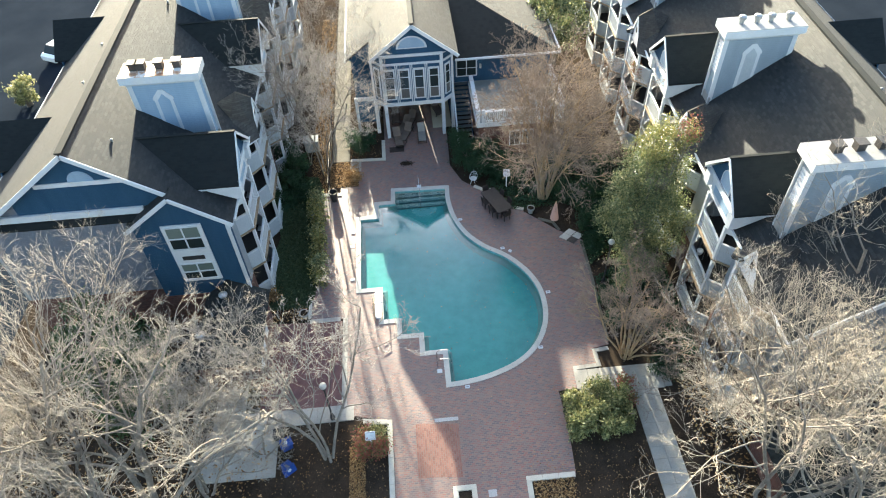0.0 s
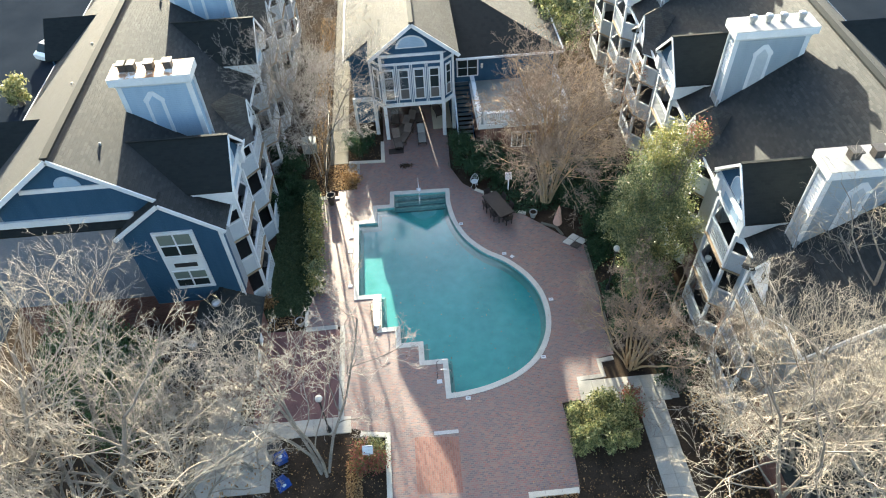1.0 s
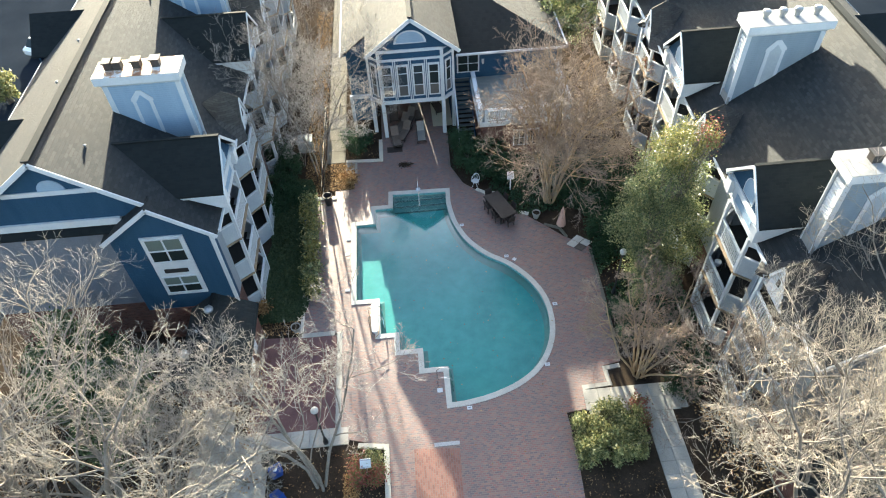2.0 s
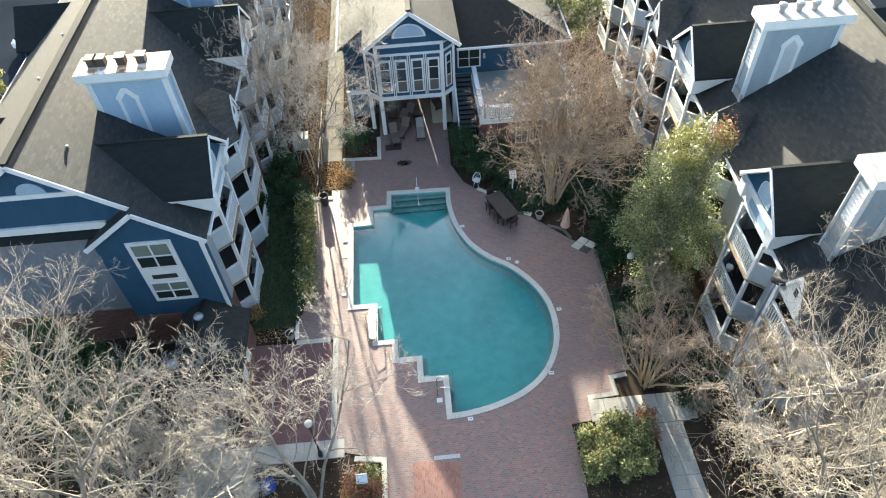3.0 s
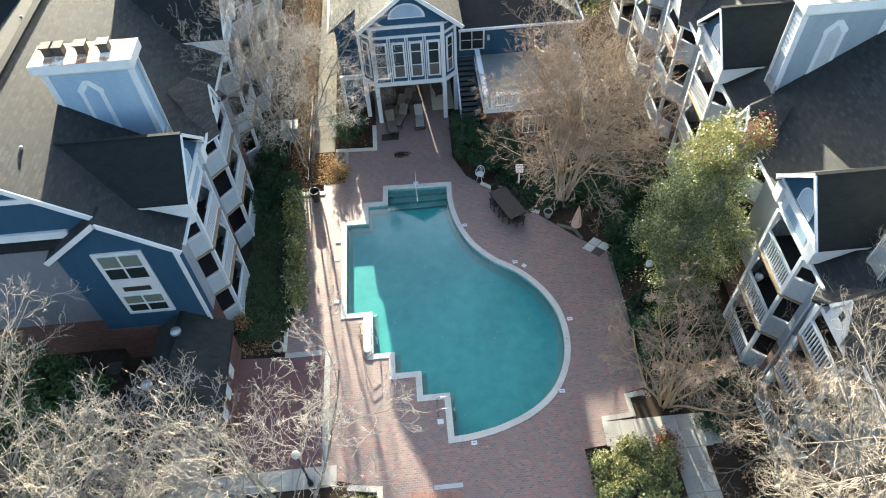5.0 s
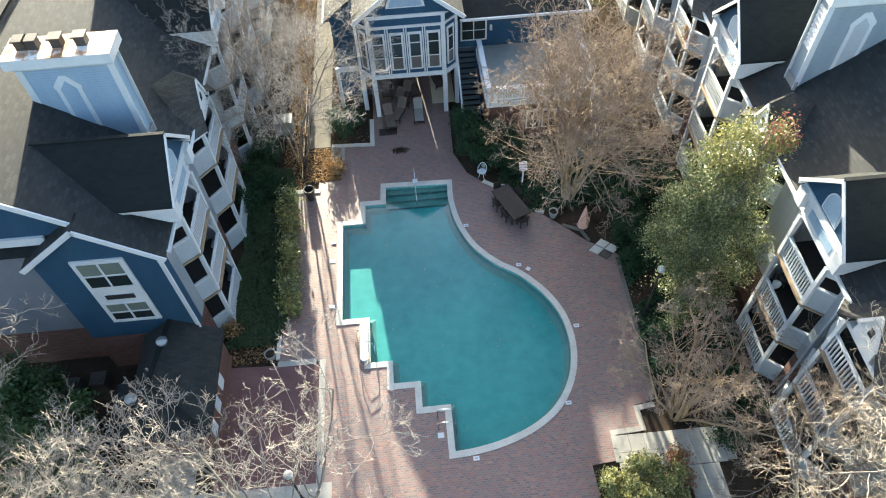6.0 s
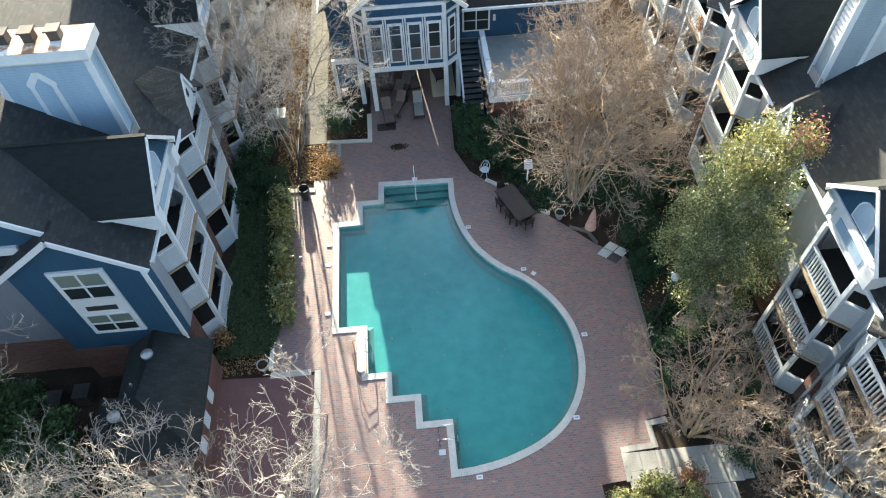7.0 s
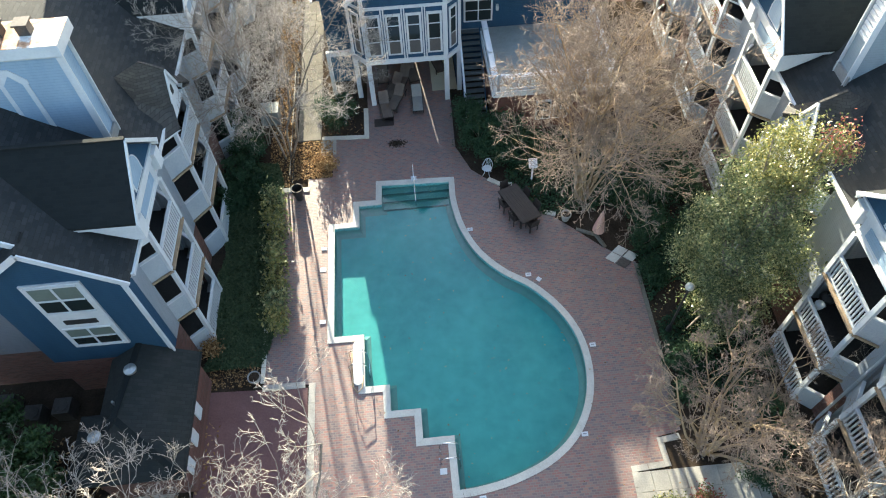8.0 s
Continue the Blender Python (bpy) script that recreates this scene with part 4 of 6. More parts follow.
west, _ = block("apartment_building", "three-storey blue and white apartment block with shingled gables", -10.8, 1, 0.0, 0, 26.25, 62.0, -6.34, 12.94,
                      (29.3, 41.1, 53.0), (34.8, 46.6, 58.5), ((-4.32, -0.86, 32.0), (-4.32, -0.86, 43.8), (-4.32, -0.86, 55.6)), (33.4, 45.0, 57.0), (True, False, True))
# third chimney is unseen: added at the others' spacing for the shadow it casts
east, em = block("apartment_building", "three-storey grey-blue apartment block with white balconies and broad chimneys", 14.95, -1, 0.04, 24.0, 15.6, 84.0, -6.35, 13.0,
                      (23.95, 35.1, 46.4, 58), (19.4, 29.9, 40.7, 52.0), ((-4.75, -1.0, 21.1), (-4.75, -1.0, 31.85), (-4.75, -1.0, 43.2)), (37.0, 48.5), (True, False, False))

# south end of the west block: forward gable, bands and tall window
part("roof", Shape().solid([(-13.1, 25.85, 10.0), (-10.38, 25.85, 7.98), (-10.38, 26.26, 7.98), (-13.1, 26.26, 10.0)], [(-13.1, 25.85, 10.13), (-10.38, 25.85, 8.10), (-10.38, 26.26, 8.10), (-13.1, 26.26, 10.13)]), M_SHINGLE, west)
part("roof", Shape().solid([(-13.1, 25.85, 10.0), (-15.85, 25.85, 7.98), (-15.85, 26.75, 7.98), (-13.1, 26.75, 10.0)], [(-13.1, 25.85, 10.12), (-15.85, 25.85, 8.10), (-15.85, 26.75, 8.10), (-13.1, 26.75, 10.12)]), M_SHINGLE, west)
for xe in (-10.38, -15.85):
    part("rake_board", Shape().beam((-13.1, 25.82, 9.98), (xe, 25.82, 7.96), 0.06, 0.22), M_WHITE, west)
front = [(-15.55, 2.6), (-10.78, 2.6), (-10.78, 8.1), (-13.1, 9.95), (-15.55, 8.1)]
part("front_gable_wall", Shape().solid([(x, 26.1, z) for x, z in front], [(x, 26.68, z) for x, z in front]), M_BLUE, west, "deep blue siding gable wall")
part("front_brick", Shape().box(-15.55, -10.76, 26.08, 26.7, 0, 2.6), M_BRICKWALL_S, west)
part("corner_board", Shape().box(-10.86, -10.74, 26.06, 26.2, 2.6, 8.0), M_WHITE, west)
part("downpipe", Shape().tube([(-10.62, 26.12, 7.9), (-10.68, 26.02, 7.5), (-10.68, 26.02, 2.5), (-10.6, 25.9, 2.3), (-10.6, 25.9, 0.1)], 0.05), M_WHITE, west, "white downpipe")
top = [(-20.9, 9.1), (-13.4, 9.1), (-13.4, 9.95), (-17.14, 12.62), (-20.9, 9.9)]
part("upper_gable_wall", Shape().solid([(x, 26.62, z) for x, z in top], [(x, 26.72, z) for x, z in top]), M_BLUE, west, "blue gable wall")
part("gable_band", Shape().box(-19.35, -14.85, 26.56, 26.64, 10.75, 11.0), M_WHITE, west)
half = [(-17.0 + 0.62 * math.cos(math.pi * i / 12), 11.0 + 0.62 * math.sin(math.pi * i / 12)) for i in range(13)]
part("half_round_vent", Shape().solid([(x, 26.58, z) for x, z in half], [(x, 26.63, z) for x, z in half]), M_CHIM, west)
part("wall_band", Shape().box(-23.1, -14.7, 26.5, 26.64, 8.72, 9.12), M_WHITE, west)
part("pent_roof", Shape().solid([(-23.2, 26.2, 8.4), (-14.9, 26.2, 8.4), (-14.9, 26.66, 8.4), (-23.2, 26.66, 8.4)], [(-23.2, 26.22, 8.46), (-14.9, 26.22, 8.46), (-14.9, 26.66, 8.72), (-23.2, 26.66, 8.72)]), M_SHINGLE_X, west)
win = part("window", Shape().box(-14.12, -12.06, 26.02, 26.1, 3.78, 8.06), M_WHITE, west, "tall white two-storey window surround")
for z0, z1 in ((6.36, 7.9), (4.0, 5.16)):
    for i in range(2):
        for j in range(2):
            xa, za, zb = -13.92 + 0.86 * i, z0 + (z1 - z0) / 2 * j, z0 + (z1 - z0) / 2 * (j + 1)
            part("pane", Shape().box(xa, xa + 0.78, 25.995, 26.024, za + 0.03, zb - 0.03), M_GLASS if j == 0 else M_BLIND, win)
    zm = (z0 + z1) / 2
    part("mullion", Shape().box(-13.14, -13.06, 25.975, 26.02, z0, z1), M_WHITE, win)
    part("meeting_rail", Shape().box(-13.92, -12.28, 25.97, 26.02, zm - 0.04, zm + 0.04), M_WHITE, win)
    part("sash_head", Shape().box(-13.98, -12.22, 25.97, 26.02, z1, z1 + 0.07), M_WHITE, win)
    part("sash_sill", Shape().box(-13.98, -12.22, 25.96, 26.02, z0 - 0.07, z0), M_WHITE, win)
part("louvre", Shape().box(-13.68, -12.5, 25.99, 26.03, 5.5, 5.78), M_DARK, win)

# ---- clubhouse ----
club = thing("clubhouse", "blue clubhouse with white-framed window bay raised on posts", "clubhouse", (0, 46, 0))
BX0, BX1, BY, CX0, CX1, CY = -2.5, 1.77, 42.6, -3.25, 2.55, 43.35
outl = [(BX0, BY), (BX1, BY), (CX1, CY), (CX1, 49.0), (CX0, 49.0), (CX0, CY)]
part("upper_storey", Shape().solid([(x, y, 3.15) for x, y in outl], [(x, y, 7.0) for x, y in outl]), M_BLUE, club, "blue siding storey with canted corners")
part("bay_beam", Shape().solid([(x + 0.06 * (x > 0) - 0.06 * (x < 0), y - 0.06, 2.86) for x, y in outl], [(x + 0.06 * (x > 0) - 0.06 * (x < 0), y - 0.06, 3.15) for x, y in outl]), M_WHITE, club, "white floor beam")
for z, h in ((6.33, 0.16), (6.98, 0.2)):
    for (a, b) in zip(outl[:3] + [outl[5]], outl[1:3] + [outl[3], outl[0]]):
        part("trim_band", Shape().beam((*a, z), (*b, z), 0.12, h), M_WHITE, club)
for x, y in ((BX0, BY), (BX1, BY), (CX0, CY), (CX1, CY)):
    part("corner_board", Shape().box(x - 0.11, x + 0.11, y - 0.05, y + 0.1, 3.15, 6.98), M_WHITE, club)
    part("post", Shape().box(x - 0.13, x + 0.13, y - 0.07, y + 0.19, 0, 2.87), M_WHITE, club, "square white post")


def tall_window(a, b, z0=3.42, z1=5.95):
    """A tall three-light window between two plan points, proud of its wall."""
    a, b = Vector((*a, 0)), Vector((*b, 0))
    d = (b - a).normalized()
    o = Vector((d.y, -d.x, 0))
    zz = Vector((0, 0, 1))

    def plate(s0, s1, za, zb, o0, o1):
        q = [a + d * s0 + o * o0, a + d * s1 + o * o0, a + d * s1 + o * o1, a + d * s0 + o * o1]
        return Shape().solid([p + zz * za for p in q], [p + zz * zb for p in q])
    L = (b - a).length
    w = part("window", plate(0, L, z0, z1, 0.0, 0.05), M_WHITE, club, "white-framed tall window of three lights")
    cuts = [z0 + 0.1, z0 + 0.1 + (z1 - z0) * 0.33, z0 + 0.1 + (z1 - z0) * 0.70, z1 - 0.08]
    for k in range(3):
        part("pane", plate(0.11, L - 0.11, cuts[k], cuts[k + 1] - 0.07, 0.04, 0.058), M_GLASS if k else M_CURTAIN, w)


for xc in (-2.02, -0.95, 0.12, 1.19):
    tall_window((xc - 0.4, BY), (xc + 0.4, BY))
    for dx in (-0.47, 0.47):
        part("batten", Shape().box(xc + dx - 0.035, xc + dx + 0.035, BY - 0.03, BY, 3.15, 6.25), M_WHITE, club)
    part("apron_panel", Shape().box(xc - 0.38, xc + 0.38, BY - 0.02, BY, 3.2, 3.36), M_BLUE, club)
tall_window((BX1 + 0.2, BY + 0.19), (CX1 - 0.16, CY - 0.15))
tall_window((CX0 + 0.16, CY - 0.15), (BX0 - 0.2, BY + 0.19))
tri = [(-3.05, 7.05), (2.65, 7.05), (-0.2, 9.28)]
part("gable_wall", Shape().solid([(x, 42.62, z) for x, z in tri], [(x, 42.8, z) for x, z in tri]), M_BLUE, club, "blue gable wall")
fan = [(-0.28 + 1.08 * math.cos(math.pi * i / 16), 7.5 + 0.92 * math.sin(math.pi * i / 16)) for i in range(17)]
fin = [(-0.28 + 0.92 * math.cos(math.pi * i / 16), 7.58 + 0.76 * math.sin(math.pi * i / 16)) for i in range(17)]
fanlight = part("half_round_panel", Shape().solid([(x, 42.57, z) for x, z in fan], [(x, 42.63, z) for x, z in fan]), M_WHITE, club, "pale half-round panel in the gable")
part("fan_field", Shape().solid([(x, 42.55, z) for x, z in fin], [(x, 42.575, z) for x, z in fin]), M_CHIM, fanlight)
idm = lambda u, y, z: (u, y, z)
roof = Shape()
quad_slab(roof, idm, [(-0.2, 42.2, 9.5), (-0.2, 62, 9.5), (2.95, 62, 7.05), (2.95, 42.2, 7.05)], 0.14)
part("roof", roof, M_SHINGLE, club, "weathered shingle roof")
roof = Shape()
quad_slab(roof, idm, [(-0.2, 42.2, 9.5), (-0.2, 44.7, 9.5), (-3.3, 44.7, 7.08), (-3.3, 42.2, 7.08)], 0.14)
quad_slab(roof, idm, [(-0.2, 44.7, 9.5), (-0.2, 62, 9.5), (-5.15, 62, 5.65), (-5.15, 44.7, 5.65)], 0.14)
part("roof", roof, M_SHINGLE, club, "weathered shingle roof")
roof = Shape()
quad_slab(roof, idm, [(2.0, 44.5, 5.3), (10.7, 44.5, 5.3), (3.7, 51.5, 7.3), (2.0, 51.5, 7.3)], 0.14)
part("roof", roof, M_SHINGLE_X, club, "shingle roof slope coloured dark as in shade")
roof = Shape()
quad_slab(roof, idm, [(10.7, 44.5, 5.3), (10.7, 62, 5.3), (3.7, 62, 7.3), (3.7, 51.5, 7.3)], 0.14)
part("roof", roof, M_SHINGLE, club, "weathered shingle roof")
part("ridge_cap", Shape().beam((-0.2, 42.2, 9.53), (-0.2, 62, 9.53), 0.3, 0.08), M_SHINGLE_X, club)
for x, z in ((-3.32, 7.02), (2.97, 7.0)):
    part("rake_board", Shape().beam((-0.2, 42.16, 9.36), (x, 42.16, z - 0.12), 0.06, 0.24), M_WHITE, club)
part("gutter", Shape().beam((2.9, 44.42, 5.2), (10.75, 44.42, 5.2), 0.12, 0.14), M_WHITE, club)
part("gutter", Shape().beam((10.78, 44.5, 5.2), (10.78, 62, 5.2), 0.12, 0.14), M_WHITE, club)
part("gutter", Shape().beam((-5.2, 44.7, 5.56), (-5.2, 62, 5.56), 0.12, 0.14), M_WHITE, club)
part("eave_end", Shape().solid([(-5.0, 44.72, 5.62), (-2.9, 44.72, 5.62), (-2.9, 44.72, 7.25)], [(-5.0, 44.9, 5.62), (-2.9, 44.9, 5.62), (-2.9, 44.9, 7.25)]), M_BLUE, club)
part("end_wall", Shape().box(-4.8, CX0, 44.9, 45.1, 0, 6.0), M_BLUE, club)
part("west_wall", Shape().box(-4.8, -4.6, 45.1, 61.5, 0, 5.6), M_BLUE, club)
part("porch_beam", Shape().box(-4.85, CX0, 43.7, 43.9, 2.75, 3.0), M_WHITE, club)
part("porch_post", Shape().box(-4.85, -4.65, 43.7, 43.9, 0, 2.75), M_WHITE, club)
part("wall", Shape().box(2.57, 10.2, 45.0, 45.2, 0, 5.25), M_BLUE, club, "blue siding wall behind the sun deck")
part("wall", Shape().box(10.0, 10.2, 45.2, 61.5, 0, 5.25), M_BLUE, club)
# unseen rear wall, left open in the middle so the sun reaches the slit
for xa, xb in ((-4.8, -3.0), (0.5, 10.2)):
    part("wall", Shape().box(xa, xb, 61.5, 61.7, 0, 5.25), M_BLUE, club)
w = part("window", Shape().box(2.98, 4.6, 44.93, 45.0, 3.42, 4.9), M_WHITE, club, "white four-light window")
for i in range(2):
    for j in range(2):
        part("pane", Shape().box(3.08 + 0.74 * i, 3.76 + 0.74 * i, 44.91, 44.94, 3.52 + 0.66 * j, 4.12 + 0.66 * j), M_GLASS, w)
for x in (2.72, 4.85):
    part("wall_lantern", Shape().box(x - 0.07, x + 0.07, 44.82, 44.99, 4.1, 4.4), M_GLOBE, club, "small wall lantern")
# undercroft: back wall, side wall, paved floor
# slit added between the two walls to throw a sun streak on the pavers
for xa, xb in ((-3.2, -0.09), (-0.045, 2.5)):
    part("back_wall", Shape().box(xa, xb, 47.6, 47.8, 0, 2.86), M_BEIGE, club, "beige undercroft wall beside a slit added for a streak of sun")
# closes the slit's top to shorten the streak
part("slit_head", Shape().box(-0.15, 0.06, 47.62, 47.78, 2.1, 2.86), M_BEIGE, club)
part("side_wall", Shape().box(2.45, 2.6, 43.5, 47.6, 0, 2.86), M_BLUE, club)
part("side_wall", Shape().box(-3.3, -3.15, 45.2, 47.6, 0, 2.86), M_BLUE, club)
part("inner_floor", Shape().box(0.95, 2.42, 43.4, 47.6, 0.0, 0.012), M_BEIGE, club)

# sun deck on a brick base
sundeck = thing("sun_deck", "raised grey sun deck with white rails on a brick base", "deck", (7, 42, 0))
part("brick_base", Shape().box(4.05, 10.1, 39.55, 44.95, 0, 2.8), M_BRICKWALL_S, sundeck, "red brick base")
for i in range(38):
    part("deck_board", Shape().box(3.95, 10.2, 39.45 + 0.145 * i, 39.588 + 0.145 * i, 2.8, 2.95 + 0.003 * (i % 3)), M_DECKBOARD, sundeck)
for x0, x1, y0, y1 in ((3.92, 10.2, 39.38, 39.46), (3.88, 3.96, 39.46, 44.6)):
    part("fascia", Shape().box(x0, x1, y0, y1, 2.65, 3.0), M_WHITE, sundeck)
for a, b in (((4.4, 39.5), (10.15, 39.5)), ((4.02, 39.5), (4.02, 44.2)), ((10.15, 39.9), (10.15, 44.9))):
    a, b = Vector((*a, 0)), Vector((*b, 0))
    up = Vector((0, 0, 1))
    rail = part("railing", Shape().beam(a + up * 3.9, b + up * 3.9, 0.30, 0.08), M_WHITE, sundeck, "white rail with balusters")
    part("rail_bottom", Shape().beam(a + up * 3.1, b + up * 3.1, 0.07, 0.08), M_WHITE, rail)
    k = int((b - a).length / 0.14)
    bar = Shape().box(-0.025, 0.025, -0.025, 0.025, 3.1, 3.88).data("baluster", M_WHITE)
    for i in range(1, k):
        p = a.lerp(b, i / k)
        part("baluster", bar, M_WHITE, rail, at=p)
    for i in range(int((b - a).length / 2.0) + 1):
        p = a.lerp(b, min(1, i * 2.0 / (b - a).length))
        part("newel", Shape().box(p.x - 0.1, p.x + 0.1, p.y - 0.1, p.y + 0.1, 2.95, 4.05), M_WHITE, rail)
for x in (6.3, 7.25):
    w = part("window", Shape().box(x, x + 0.85, 39.49, 39.56, 0.75, 2.1), M_WHITE, sundeck, "white-framed window in the brick base")
    for i in range(2):
        for j in range(2):
            part("pane", Shape().box(x + 0.08 + 0.37 * i, x + 0.4 + 0.37 * i, 39.475, 39.495, 0.83 + 0.6 * j, 1.38 + 0.6 * j), M_GLASS, w)
stair = thing("staircase", "dark timber stair with white handrails up to the deck", "stairs", (3.2, 42.5, 0))
for i in range(15):
    part("tread", Shape().box(2.68, 3.84, 40.75 + 0.275 * i, 41.06 + 0.275 * i, 0.155 + 0.197 * i, 0.197 + 0.197 * i), M_TREAD, stair)
    part("riser", Shape().box(2.70, 3.82, 41.0 + 0.275 * i, 41.02 + 0.275 * i, 0.197 * i + 0.01, 0.155 + 0.197 * i), M_DARK, stair)
for x in (2.66, 3.86):
    part("stringer", Shape().beam((x, 40.75, 0.1), (x, 44.9, 3.05), 0.05, 0.26), M_BLUE, stair)
part("handrail", Shape().beam((2.66, 40.7, 1.05), (2.66, 44.9, 4.0), 0.1, 0.14), M_WHITE, stair, "white handrail")
part("newel", Shape().box(2.58, 2.74, 40.6, 40.76, 0, 1.15), M_WHITE, stair)
part("landing", Shape().box(2.6, 3.95, 44.85, 45.0, 2.8, 2.95), M_DECKBOARD, stair)

# ---- low brick building by the patio ----
low = thing("utility_building", "low brick building with a dark hipped shingle roof", "building", (-11.8, 23.2, 0))
part("wall", Shape().box(-13.2, -10.05, 21.25, 25.9, 0, 2.36), M_BRICKWALL_S, low, "red brick wall")
roof = Shape()
e = 2.42
# hipped roof with a step in its west eave
nw, ne, se, sw = (-13.35, 26.1, e), (-9.85, 26.1, e), (-9.85, 21.0, e), (-14.05, 21.0, e)
kn, kw = (-13.35, 23.75, e), (-14.05, 23.75, e)
p, q = (-12.25, 23.05, 3.52), (-11.85, 26.1, 3.52)
for f in ((sw, se, p), (se, ne, q, p), (nw, kn, p, q), (kn, kw, p), (kw, sw, p)):
    roof.solid([(x, y, z - 0.1) for x, y, z in f], f)
part("roof", roof, M_ROOFDARK, low, "dark shingle roof")
for a, b in ((p, q), (p, sw), (p, se)):
    part("ridge_cap", Shape().beam(Vector(a) + Vector((0, 0, 0.02)), Vector(b) + Vector((0, 0, 0.02)), 0.24, 0.03), M_SHINGLE_X, low)
part("vent_pipe", Shape().ring([(0.05, -0.2), (0.05, 0.16), (0.03, 0.17)], 10, (-12.4, 23.7, 3.42)), M_GALV, low)
for x, y, z in ((-11.95, 24.95, 3.46), (-12.85, 22.45, 3.28)):
    part("turbine_vent", Shape().ring([(0.16, -0.15), (0.16, 0.05), (0.24, 0.1), (0.24, 0.2), (0.06, 0.3)], 14, (x, y, z)), M_GALV, low, "round galvanised roof vent", smooth=False)
for y in (21.6, 22.7, 23.8):
    part("shutter", Shape().box(-10.05, -9.99, y, y + 0.5, 0.9, 2.15), M_WHITE, low)
part("gutter", Shape().beam((-9.8, 21.0, 2.36), (-9.8, 26.1, 2.36), 0.08, 0.1), M_ROOFDARK, low)
low2 = thing("utility_building", "low brick building with a dark roof under bare trees", "building", (17.5, 12.0, 0))
part("wall", Shape().box(14.5, 21.5, 9.0, 14.8, 0, 2.75), M_BRICKWALL_S, low2, "red brick wall")
roof = Shape()
e = 2.85
a, b, c, d = (14.0, 8.6, e), (22.0, 8.6, e), (22.0, 15.2, e), (14.0, 15.2, e)
p, q = (17.0, 11.9, 4.6), (19.2, 11.9, 4.6)
for f in ((a, b, q, p), (b, c, q), (c, d, p, q), (d, a, p)):
    roof.solid([(x, y, z - 0.1) for x, y, z in f], f)
part("roof", roof, M_ROOFDARK, low2, "dark shingle roof")

# ---- plants ----
def tubes(name, mat, p0, p1, r0, r1, sides=3):
    """Many tapered twigs as one mesh."""
    n = len(p0)
    d = p1 - p0
    d = d / np.maximum(np.linalg.norm(d, axis=1, keepdims=True), 1e-6)
    ref = np.where(np.abs(d[:, 2:3]) > 0.9, np.array([[1.0, 0, 0]]), np.array([[0, 0, 1.0]]))
    s = np.cross(d, ref)
    s /= np.linalg.norm(s, axis=1, keepdims=True)
    u = np.cross(d, s)
    vs = np.empty((n, 2 * sides, 3))
    for k in range(sides):
        a = 2 * math.pi * k / sides
        o = s * math.cos(a) + u * math.sin(a)
        vs[:, k] = p0 + o * r0[:, None]
        vs[:, sides + k] = p1 + o * r1[:, None]
    quads = np.array([[k, (k + 1) % sides, sides + (k + 1) % sides, sides + k] for k in range(sides)])
    faces = (quads[None] + (np.arange(n) * 2 * sides)[:, None, None]).reshape(-1, 4)
    return grid_mesh(name, mat, vs.reshape(-1, 3), faces)


def grid_mesh(name, mat, vs, faces):
    me = bpy.data.meshes.new(name)
    k = faces.shape[1]
    me.vertices.add(len(vs))
    me.vertices.foreach_set("co", vs.astype(np.float32).ravel())
    me.loops.add(faces.size)
    me.loops.foreach_set("vertex_index", faces.astype(np.int32).ravel())
    me.polygons.add(len(faces))
    me.polygons.foreach_set("loop_start", np.arange(0, faces.size, k, dtype=np.int32))
    me.update(calc_edges=True)
    me.materials.append(mat)
    return me


